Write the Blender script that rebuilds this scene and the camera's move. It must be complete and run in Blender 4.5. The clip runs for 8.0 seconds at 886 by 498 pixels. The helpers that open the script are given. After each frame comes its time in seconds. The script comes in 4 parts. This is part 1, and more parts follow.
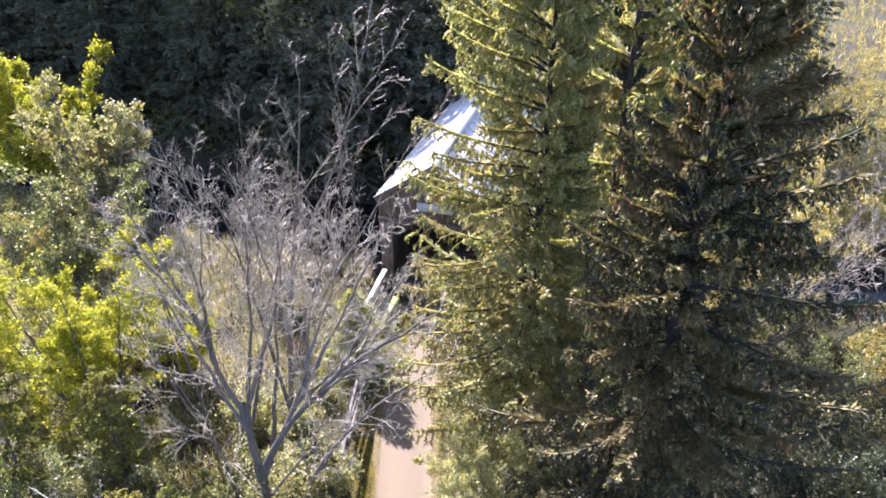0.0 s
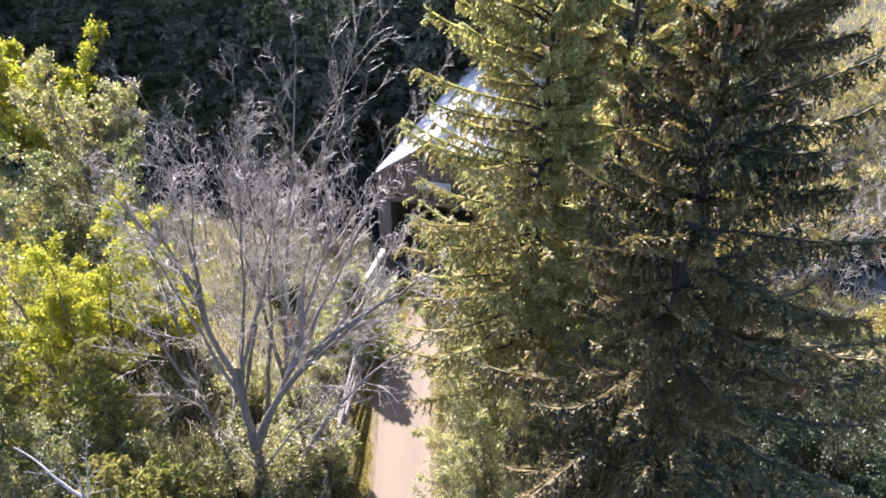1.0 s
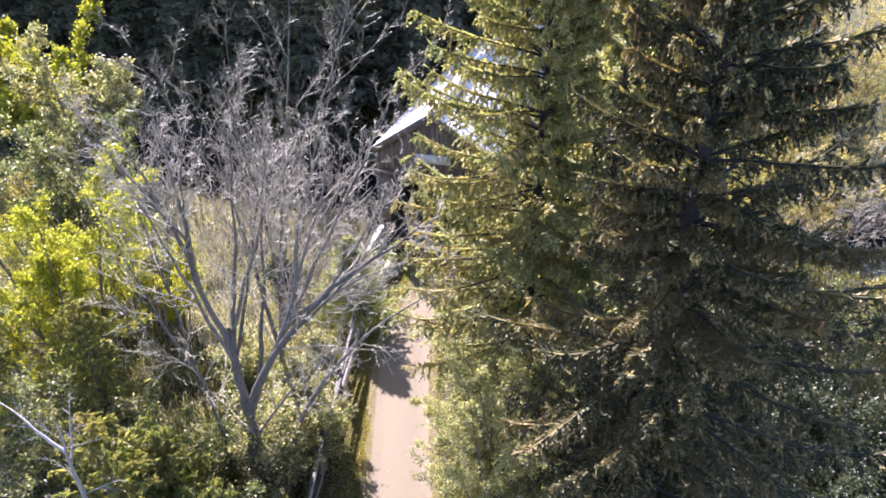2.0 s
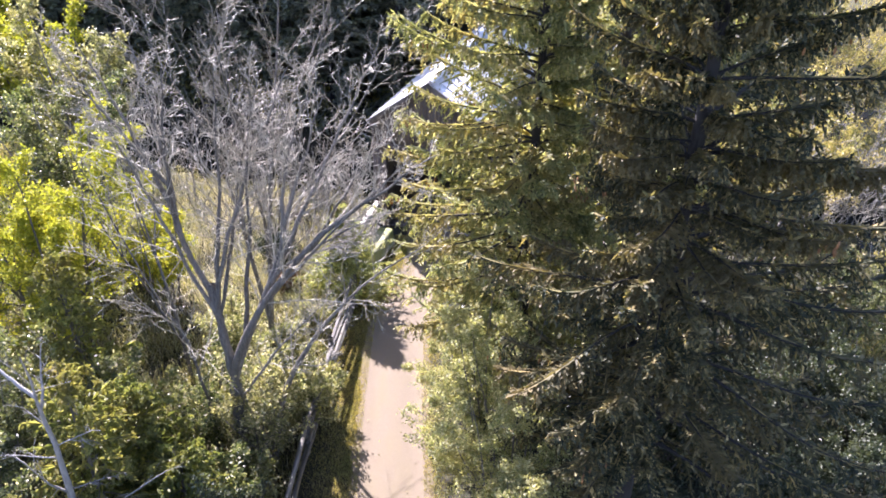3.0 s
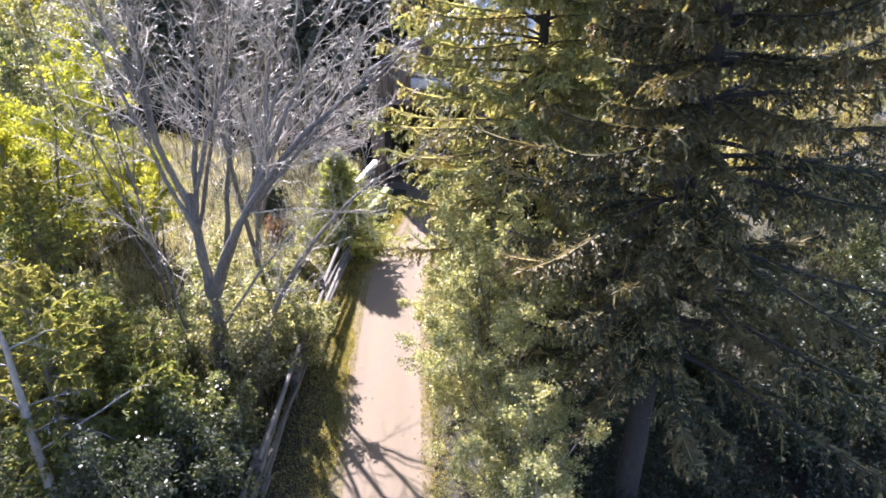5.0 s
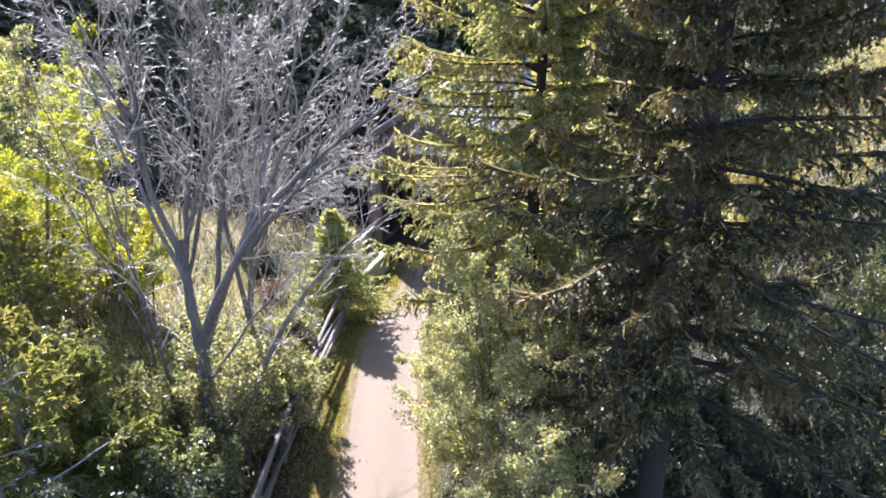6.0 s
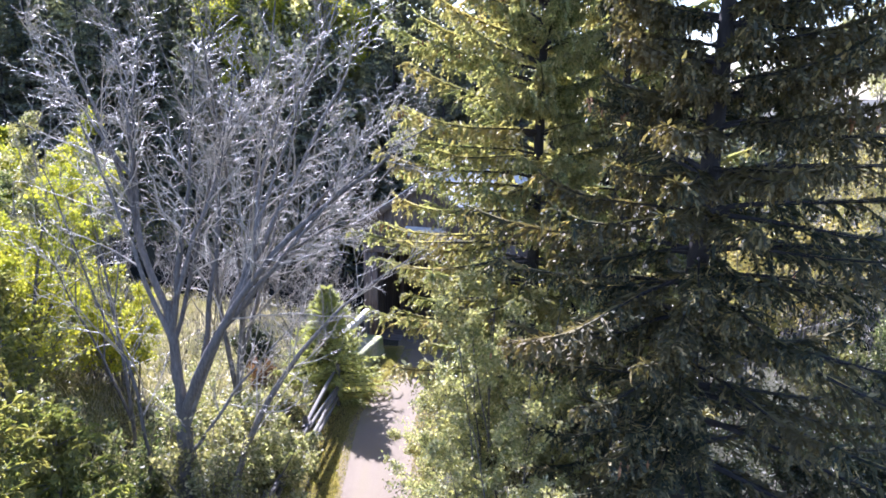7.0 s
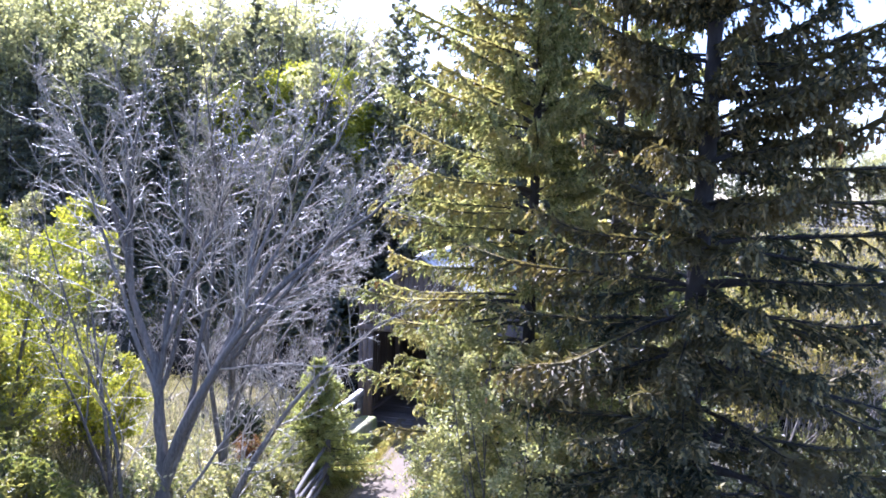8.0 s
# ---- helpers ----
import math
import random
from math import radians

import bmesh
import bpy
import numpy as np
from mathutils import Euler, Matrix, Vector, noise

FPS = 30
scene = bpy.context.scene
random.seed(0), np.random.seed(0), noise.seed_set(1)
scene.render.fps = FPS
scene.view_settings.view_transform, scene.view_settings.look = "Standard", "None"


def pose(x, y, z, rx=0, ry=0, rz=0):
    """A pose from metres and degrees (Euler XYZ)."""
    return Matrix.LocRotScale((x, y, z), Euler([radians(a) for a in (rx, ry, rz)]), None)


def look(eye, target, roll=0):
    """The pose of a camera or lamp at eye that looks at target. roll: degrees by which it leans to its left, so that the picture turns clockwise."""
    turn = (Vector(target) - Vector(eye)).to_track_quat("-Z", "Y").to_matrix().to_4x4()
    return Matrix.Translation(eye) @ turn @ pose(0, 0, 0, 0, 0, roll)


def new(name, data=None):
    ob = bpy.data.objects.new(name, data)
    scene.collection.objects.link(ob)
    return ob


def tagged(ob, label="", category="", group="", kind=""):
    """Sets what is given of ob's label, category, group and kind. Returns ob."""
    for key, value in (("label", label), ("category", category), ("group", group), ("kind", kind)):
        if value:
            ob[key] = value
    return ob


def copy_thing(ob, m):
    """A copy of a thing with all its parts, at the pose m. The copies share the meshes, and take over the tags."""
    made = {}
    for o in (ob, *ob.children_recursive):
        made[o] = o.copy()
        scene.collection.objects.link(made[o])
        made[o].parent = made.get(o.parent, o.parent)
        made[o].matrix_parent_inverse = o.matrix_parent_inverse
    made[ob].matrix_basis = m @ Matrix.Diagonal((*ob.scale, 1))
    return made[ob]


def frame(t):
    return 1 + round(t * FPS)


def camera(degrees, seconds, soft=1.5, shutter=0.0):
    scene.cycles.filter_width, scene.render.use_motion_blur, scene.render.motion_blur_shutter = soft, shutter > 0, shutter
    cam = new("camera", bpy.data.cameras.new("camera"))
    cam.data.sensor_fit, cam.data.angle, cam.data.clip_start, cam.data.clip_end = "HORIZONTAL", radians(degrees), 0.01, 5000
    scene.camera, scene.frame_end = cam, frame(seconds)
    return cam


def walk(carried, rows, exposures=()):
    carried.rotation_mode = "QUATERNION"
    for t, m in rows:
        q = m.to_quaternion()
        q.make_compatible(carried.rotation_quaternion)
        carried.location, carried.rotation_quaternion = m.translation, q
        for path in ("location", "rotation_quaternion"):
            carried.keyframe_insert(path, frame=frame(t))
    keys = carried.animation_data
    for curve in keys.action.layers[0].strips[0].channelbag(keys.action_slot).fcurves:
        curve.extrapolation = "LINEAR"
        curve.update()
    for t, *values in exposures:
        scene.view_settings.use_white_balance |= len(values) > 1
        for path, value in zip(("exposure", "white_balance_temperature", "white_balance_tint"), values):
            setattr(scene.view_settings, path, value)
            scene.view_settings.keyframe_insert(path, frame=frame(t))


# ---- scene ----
# A drone sinks beside a dirt track that leads to a small covered bridge between spruces and bare trees.
cam = camera(64.4, 8.0, soft=1.75)
PATH = [
    (0, (-0.006, 0.039, 14.85), (-0.024, 1.761, 13.834), 0.0),
    (0.5, (-0.033, 0.016, 14.403), (-0.046, 1.739, 13.389), 0.2),
    (1, (0.006, -0.038, 13.938), (-0.011, 1.687, 12.928), 0.1),
    (1.5, (0.05, -0.079, 13.44), (0.028, 1.648, 12.432), -0.0),
    (1.7, (0.053, -0.075, 13.263), (0.032, 1.651, 12.252), -0.1),
    (2.8, (0.166, -0.128, 11.959), (0.145, 1.611, 10.97), 0.4),
    (3, (0.207, -0.109, 11.782), (0.183, 1.627, 10.789), 0.3),
    (3.5, (0.242, -0.096, 11.238), (0.217, 1.642, 10.249), 0.3),
    (4, (0.231, -0.12, 10.662), (0.208, 1.621, 9.678), 0.5),
    (4.5, (0.231, -0.112, 10.094), (0.207, 1.631, 9.113), 0.5),
    (4.7, (0.261, -0.08, 9.851), (0.231, 1.666, 8.876), 0.4),
    (5.8, (0.249, 0.017, 8.875), (0.226, 1.862, 8.103), 0.3),
    (6, (0.233, 0.031, 8.742), (0.211, 1.897, 8.021), 0.3),
    (6.5, (0.226, 0.057, 8.39), (0.206, 1.97, 7.809), 0.5),
    (7, (0.229, 0.073, 7.982), (0.213, 2.026, 7.547), 0.8),
    (7.5, (0.243, 0.059, 7.574), (0.23, 2.039, 7.291), 1.2),
    (8, (0.287, 0.03, 7.11), (0.271, 2.025, 6.972), 1.3),
]
EXPOSURES = ((0.0, 2.17, 5950, 30), (4.7, 2.27, 5950, 29), (6.5, 2.22, 5550, 28), (8.0, 2.18, 5150, 33))
walk(cam, [(t, look(eye, target, roll)) for t, eye, target, roll in PATH], EXPOSURES)

# ---- world, sun ----
SUN_AZ, SUN_EL = 28.0, 39.0      # degrees left of straight ahead, degrees up
sun_way = Vector((-math.sin(radians(SUN_AZ)) * math.cos(radians(SUN_EL)), math.cos(radians(SUN_AZ)) * math.cos(radians(SUN_EL)), math.sin(radians(SUN_EL))))
world = bpy.data.worlds.new("world")
scene.world = world
world.use_nodes = True
sky = world.node_tree.nodes.new("ShaderNodeTexSky")
sky.sky_type, sky.sun_disc, sky.sun_elevation, sky.sun_rotation = "NISHITA", False, radians(SUN_EL), radians(-SUN_AZ)
world.node_tree.links.new(sky.outputs[0], world.node_tree.nodes["Background"].inputs[0])
world.node_tree.nodes["Background"].inputs[1].default_value = 0.084
sun = new("sun", bpy.data.lights.new("sun", "SUN"))
sun.data.energy, sun.data.angle, sun.data.color = 5.0, radians(0.53), (1.0, 0.95, 0.88)
sun.matrix_world = look(sun_way * 60, (0, 0, 0))


# ---- materials ----
def material(name):
    m = bpy.data.materials.new(name)
    m.use_nodes = True
    return m, m.node_tree.nodes, m.node_tree.links, m.node_tree.nodes["Principled BSDF"]


def ramp(nodes, links, source, stops):
    r = nodes.new("ShaderNodeValToRGB")
    while len(r.color_ramp.elements) < len(stops):
        r.color_ramp.elements.new(0.5)
    for e, (at, col) in zip(r.color_ramp.elements, stops):
        e.position, e.color = at, (*col, 1)
    links.new(source, r.inputs[0])
    return r.outputs[0]


def noise_of(nodes, links, scale, detail=4.0, stretch=(1, 1, 1), rough=0.6):
    co = nodes.new("ShaderNodeTexCoord")
    mp = nodes.new("ShaderNodeMapping")
    mp.inputs["Scale"].default_value = stretch
    links.new(co.outputs["Object"], mp.inputs[0])
    n = nodes.new("ShaderNodeTexNoise")
    n.inputs["Scale"].default_value, n.inputs["Detail"].default_value, n.inputs["Roughness"].default_value = scale, detail, rough
    links.new(mp.outputs[0], n.inputs["Vector"])
    return n.outputs["Fac"]


def blend(nodes, links, fac, a, b, mode="MIX"):
    mx = nodes.new("ShaderNodeMix")
    mx.data_type, mx.blend_type = "RGBA", mode
    for sock, v in ((mx.inputs[0], fac), (mx.inputs[6], a), (mx.inputs[7], b)):
        if isinstance(v, (int, float)):
            sock.default_value = v
        elif isinstance(v, tuple):
            sock.default_value = (*v, 1)
        else:
            links.new(v, sock)
    return mx.outputs[2]


def relief(nodes, links, bsdf, height, strength, distance):
    b = nodes.new("ShaderNodeBump")
    b.inputs["Strength"].default_value, b.inputs["Distance"].default_value = strength, distance
    links.new(height, b.inputs["Height"])
    links.new(b.outputs[0], bsdf.inputs["Normal"])


def leaf_material(name, stops, other, patch=0.6, rough=0.5, through_share=0.35, glow=1.5, tint_low=(0.95, 0.90, 1.0), tint_high=(1.20, 1.07, 1.28), gloss=0.45):
    """Leaves: a colour a leaf, drifting to another over the plant, that let light through."""
    m, nodes, links, bsdf = material(name)
    geo = nodes.new("ShaderNodeNewGeometry")
    col = ramp(nodes, links, geo.outputs["Random Per Island"], stops)
    big = ramp(nodes, links, noise_of(nodes, links, patch, 3.0), ((0.45, (0, 0, 0)), (0.68, (1, 1, 1))))
    col = blend(nodes, links, big, col, other)
    info = nodes.new("ShaderNodeObjectInfo")
    tint = ramp(nodes, links, info.outputs["Random"], ((0.0, tint_low), (1.0, tint_high)))
    col = blend(nodes, links, 1.0, col, tint, "MULTIPLY")
    links.new(col, bsdf.inputs["Base Color"])
    bsdf.inputs["Roughness"].default_value = rough
    bsdf.inputs["Specular IOR Level"].default_value = gloss
    tr = nodes.new("ShaderNodeBsdfTranslucent")
    warm = blend(nodes, links, 1.0, col, (glow, glow, glow * 0.55), "MULTIPLY")
    links.new(warm, tr.inputs[0])
    mix = nodes.new("ShaderNodeMixShader")
    mix.inputs[0].default_value = through_share
    links.new(bsdf.outputs[0], mix.inputs[1])
    links.new(tr.outputs[0], mix.inputs[2])
    links.new(mix.outputs[0], nodes["Material Output"].inputs[0])
    return m


def grain_material(name, dark, light, scale, stretch, rough=0.85, bump=0.4, depth=0.01, stain=None, by_object=0.25, metal=0.0):
    """Bark, boards, stone: grain at a fine scale, stains at a coarse one, a slight shade a piece."""
    m, nodes, links, bsdf = material(name)
    fine = noise_of(nodes, links, scale, 6.0, stretch)
    col = ramp(nodes, links, fine, ((0.3, dark), (0.72, light)))
    coarse = ramp(nodes, links, noise_of(nodes, links, 1.3, 3.0), ((0.4, (0, 0, 0)), (0.75, (1, 1, 1))))
    if stain:
        col = blend(nodes, links, coarse, col, stain)
    info = nodes.new("ShaderNodeObjectInfo")
    shade = ramp(nodes, links, info.outputs["Random"], ((0.0, (1 - by_object,) * 3), (1.0, (1 + by_object,) * 3)))
    col = blend(nodes, links, 1.0, col, shade, "MULTIPLY")
    links.new(col, bsdf.inputs["Base Color"])
    bsdf.inputs["Roughness"].default_value, bsdf.inputs["Metallic"].default_value = rough, metal
    relief(nodes, links, bsdf, fine, bump, depth)
    return m


SPRUCE = leaf_material("spruce_needles", ((0.0, (0.13, 0.15, 0.07)), (0.6, (0.30, 0.315, 0.14)), (0.9, (0.44, 0.425, 0.20)), (1.0, (0.60, 0.53, 0.29))), (0.38, 0.32, 0.15), 0.8, 0.6, 0.40, 1.5, (1, 1, 1), (1, 1, 1), 0.3)
# Needles taken darker than the other spruces' to paint in this tree's shade.
SPRUCE_SHADED = leaf_material("shaded_spruce_needles", ((0.0, (0.024, 0.034, 0.023)), (0.55, (0.07, 0.078, 0.042)), (0.85, (0.22, 0.19, 0.085)), (1.0, (0.55, 0.42, 0.18))), (0.17, 0.135, 0.058), 0.7, 0.6, 0.26, 1.5, (1, 1, 1), (1, 1, 1), 0.3)
SPRUCE_YOUNG = leaf_material("young_spruce_needles", ((0.0, (0.17, 0.22, 0.08)), (1.0, (0.48, 0.51, 0.19))), (0.30, 0.34, 0.11), 0.9, 0.5, 0.46, 1.6, gloss=0.3)
# Far needles lightened to paint haze over the wood behind the creek.
SPRUCE_HAZED = leaf_material("hazed_far_spruce_needles", ((0.0, (0.08, 0.105, 0.07)), (1.0, (0.21, 0.235, 0.14))), (0.115, 0.138, 0.065), 0.2, 0.6, 0.38, 1.5)
CONE = grain_material("spruce_cones", (0.20, 0.09, 0.035), (0.42, 0.22, 0.085), 60, (1, 1, 1), 0.7, 0.3, 0.004)
# The palest stop paints glints on a few leaves.
LEAF_GREEN = leaf_material("green_leaves", ((0.0, (0.04, 0.066, 0.022)), (0.55, (0.115, 0.15, 0.055)), (0.85, (0.25, 0.28, 0.13)), (1.0, (0.56, 0.56, 0.38))), (0.14, 0.142, 0.05), 0.8, 0.34, 0.40, 1.7)
LEAF_PALE = leaf_material("pale_leaves", ((0.0, (0.11, 0.14, 0.055)), (0.6, (0.25, 0.275, 0.12)), (1.0, (0.56, 0.56, 0.34))), (0.22, 0.215, 0.08), 0.9, 0.5, 0.40, 1.6, gloss=0.4)
LEAF_ALDER = leaf_material("alder_leaves", ((0.0, (0.16, 0.20, 0.09)), (0.6, (0.33, 0.36, 0.16)), (1.0, (0.62, 0.62, 0.38))), (0.34, 0.33, 0.12), 0.9, 0.5, 0.46, 1.6, gloss=0.4)
LEAF_YELLOW = leaf_material("yellow_leaves", ((0.0, (0.16, 0.19, 0.03)), (0.6, (0.34, 0.36, 0.05)), (1.0, (0.56, 0.53, 0.06))), (0.23, 0.27, 0.03), 0.6, 0.55, 0.42, 1.5, (0.95, 0.92, 0.8), (1.1, 1.04, 1.0), 0.25)
LEAF_GOLD = leaf_material("golden_leaves", ((0.0, (0.16, 0.15, 0.045)), (0.6, (0.36, 0.33, 0.10)), (1.0, (0.55, 0.48, 0.17))), (0.17, 0.20, 0.06), 0.7, 0.45, 0.4, 1.5)
# Deep green, taken darker still to paint in the shade near the spruces.
LEAF_DEEP_SHADED = leaf_material("deep_green_shaded_leaves", ((0.0, (0.02, 0.034, 0.016)), (0.8, (0.055, 0.075, 0.034)), (1.0, (0.18, 0.21, 0.12))), (0.045, 0.058, 0.026), 0.8, 0.45, 0.3, 1.5)
# Leaves paled so that the distant crowns have haze in their colour.
LEAF_HAZED = leaf_material("hazed_far_leaves", ((0.0, (0.23, 0.265, 0.14)), (1.0, (0.50, 0.51, 0.27))), (0.31, 0.34, 0.175), 0.25, 0.7, 0.5, 1.4, gloss=0.2)
LEAF_DARK = leaf_material("cedar_sprays", ((0.0, (0.08, 0.115, 0.028)), (0.6, (0.19, 0.23, 0.06)), (1.0, (0.37, 0.38, 0.11))), (0.21, 0.195, 0.055), 0.8, 0.5, 0.42, 1.6)
LEAF_RUST = leaf_material("rusty_leaves", ((0.0, (0.09, 0.05, 0.022)), (1.0, (0.26, 0.15, 0.06))), (0.14, 0.085, 0.035), 0.9, 0.6, 0.35, 1.4)
GRASS = leaf_material("grass_blades", ((0.0, (0.08, 0.09, 0.03)), (0.5, (0.16, 0.165, 0.06)), (1.0, (0.30, 0.28, 0.14))), (0.12, 0.14, 0.04), 0.5, 0.6, 0.35, 1.4)
STRAW = leaf_material("dry_grass", ((0.0, (0.20, 0.20, 0.12)), (0.5, (0.40, 0.39, 0.28)), (1.0, (0.66, 0.64, 0.52))), (0.24, 0.265, 0.15), 0.6, 0.6, 0.35, 1.3)
VERGE = leaf_material("verge_grass", ((0.0, (0.187, 0.187, 0.044)), (0.5, (0.330, 0.319, 0.088)), (1.0, (0.495, 0.451, 0.187))), (0.24, 0.26, 0.07), 0.9, 0.6, 0.3, 1.3)
BARK_GREY = grain_material("grey_bark", (0.045, 0.041, 0.036), (0.24, 0.22, 0.192), 34, (1, 1, 0.22), 0.85, 0.9, 0.02, (0.18, 0.167, 0.148))
# Twigs paler than the bark, brightened further to paint in backlit rims.
TWIG_GREY_RIM = grain_material("grey_rim_lit_twigs", (0.19, 0.17, 0.13), (0.56, 0.51, 0.40), 30, (1, 1, 0.3), 0.5, 0.3, 0.006, (0.245, 0.225, 0.18))
BARK_DARK = grain_material("dark_spruce_bark", (0.02, 0.018, 0.016), (0.058, 0.052, 0.048), 22, (1, 1, 0.3), 0.95, 0.7, 0.02, (0.038, 0.035, 0.033))
BARK_PALE = grain_material("dead_white_wood", (0.17, 0.16, 0.15), (0.42, 0.40, 0.38), 20, (1, 1, 0.3), 0.7, 0.3, 0.008, (0.30, 0.285, 0.27))
RAIL_WOOD = grain_material("weathered_rail_wood", (0.07, 0.064, 0.058), (0.20, 0.182, 0.165), 18, (1, 0.12, 1), 0.85, 0.5, 0.008, (0.155, 0.148, 0.12))
BOARD_BROWN = grain_material("brown_boards", (0.075, 0.055, 0.045), (0.20, 0.155, 0.125), 14, (1, 1, 0.1), 0.8, 0.4, 0.006, (0.14, 0.12, 0.105))
PLANK = grain_material("floor_planks", (0.10, 0.09, 0.085), (0.24, 0.215, 0.20), 14, (0.1, 1, 1), 0.6, 0.4, 0.006, (0.17, 0.155, 0.14))
BEAM = grain_material("painted_guard_beam", (0.52, 0.49, 0.44), (0.72, 0.69, 0.64), 12, (1, 0.15, 1), 0.7, 0.3, 0.004, (0.60, 0.56, 0.50), 0.08)
SIGN = grain_material("sign_board_paint", (0.40, 0.42, 0.44), (0.55, 0.57, 0.58), 9, (1, 1, 1), 0.6, 0.15, 0.003, None, 0.05)
ROOF = grain_material("roof_metal", (0.62, 0.61, 0.60), (0.80, 0.79, 0.78), 5, (1, 1, 1), 0.42, 0.08, 0.004, (0.70, 0.69, 0.70), 0.06)
CONCRETE = grain_material("mossy_concrete", (0.24, 0.22, 0.14), (0.44, 0.41, 0.28), 9, (1, 1, 1), 0.9, 0.6, 0.02, (0.22, 0.25, 0.06), 0.1)


def ground_material():
    m, nodes, links, bsdf = material("meadow_soil")
    fine = noise_of(nodes, links, 9.0, 8.0)
    mid = noise_of(nodes, links, 0.7, 5.0)
    soil = ramp(nodes, links, fine, ((0.3, (0.018, 0.014, 0.010)), (0.7, (0.05, 0.04, 0.026))))
    green = ramp(nodes, links, fine, ((0.3, (0.020, 0.021, 0.010)), (0.7, (0.055, 0.055, 0.027))))
    part_green = ramp(nodes, links, mid, ((0.4, (0, 0, 0)), (0.6, (1, 1, 1))))
    col = blend(nodes, links, part_green, soil, green)
    far = noise_of(nodes, links, 0.05, 4.0)
    col = blend(nodes, links, ramp(nodes, links, far, ((0.45, (0, 0, 0)), (0.7, (0.7, 0.7, 0.7)))), col, (0.065, 0.066, 0.032))
    links.new(col, bsdf.inputs["Base Color"])
    bsdf.inputs["Roughness"].default_value = 0.95
    relief(nodes, links, bsdf, fine, 0.8, 0.06)
    return m


def path_material():
    m, nodes, links, bsdf = material("sandy_track")
    fine = noise_of(nodes, links, 45.0, 8.0, (1, 1, 1), 0.7)
    mid = noise_of(nodes, links, 1.8, 5.0, (1.6, 0.35, 1))
    col = ramp(nodes, links, fine, ((0.25, (0.122, 0.096, 0.063)), (0.75, (0.208, 0.168, 0.118))))
    col = blend(nodes, links, ramp(nodes, links, mid, ((0.42, (0, 0, 0)), (0.72, (0.75, 0.75, 0.75)))), col, (0.165, 0.136, 0.080))
    specks = ramp(nodes, links, noise_of(nodes, links, 17.0, 2.0), ((0.66, (0, 0, 0)), (0.72, (1, 1, 1))))
    col = blend(nodes, links, specks, col, (0.17, 0.12, 0.08))
    links.new(col, bsdf.inputs["Base Color"])
    bsdf.inputs["Roughness"].default_value = 0.95
    relief(nodes, links, bsdf, fine, 0.5, 0.02)
    return m


def water_material():
    m, nodes, links, bsdf = material("creek_water")
    bsdf.inputs["Base Color"].default_value = (0.012, 0.016, 0.018, 1)
    bsdf.inputs["Roughness"].default_value, bsdf.inputs["IOR"].default_value = 0.06, 1.33
    relief(nodes, links, bsdf, noise_of(nodes, links, 5.0, 3.0), 0.12, 0.03)
    return m


GROUND, TRACK, WATER = ground_material(), path_material(), water_material()


# ---- mesh helpers ----
rng = np.random.default_rng(11)
UP = np.array((0.0, 0.0, 1.0))


def unit(v):
    return v / np.maximum(np.linalg.norm(v, axis=-1, keepdims=True), 1e-9)


def mesh_of(name, verts, quads, mat, smooth=False):
    """A mesh from an array of corners and an array of four- or three-sided faces."""
    verts, quads = np.asarray(verts, np.float32).reshape(-1, 3), np.asarray(quads, np.int32)
    me = bpy.data.meshes.new(name)
    n, side = quads.shape
    me.vertices.add(len(verts))
    me.vertices.foreach_set("co", verts.ravel())
    me.loops.add(n * side)
    me.loops.foreach_set("vertex_index", quads.ravel())
    me.polygons.add(n)
    me.polygons.foreach_set("loop_start", np.arange(0, n * side, side, dtype=np.int32))
    if smooth:
        me.polygons.foreach_set("use_smooth", np.ones(n, bool))
    me.update(calc_edges=True)
    me.materials.append(mat)
    return me


def thing(name, at, label, category, group="", kind="", turn=0.0):
    """A top-level thing at its base; its place seeds its own chance, so that no other thing changes it."""
    global rng
    rng = np.random.default_rng(int(abs(at[0]) * 1000) * 977 + int(abs(at[1]) * 1000))
    ob = new(name)
    ob.matrix_world = pose(*at, 0, 0, turn)
    ob.empty_display_size = 0.2
    return tagged(ob, label, category, group, kind)


def child(name, me, parent, label="", m=None):
    ob = new(name, me)
    ob.parent = parent
    if m is not None:
        ob.matrix_basis = m
    if label:
        ob["label"] = label
    return ob


def grow(starts, ways, lengths, radii, k, wobble, lift, taper=0.3):
    """Limbs as lines of k points: they wander by wobble and turn up (lift above 0) or hang (below)."""
    n = len(starts)
    pts, way = np.empty((n, k, 3)), unit(np.asarray(ways, float))
    pts[:, 0] = starts
    step = np.asarray(lengths)[:, None] / (k - 1)
    for i in range(1, k):
        way = unit(way + rng.normal(0, wobble, (n, 3)) + UP * lift)
        pts[:, i] = pts[:, i - 1] + way * step
    return pts, np.asarray(radii)[:, None] * np.linspace(1, taper, k)[None]


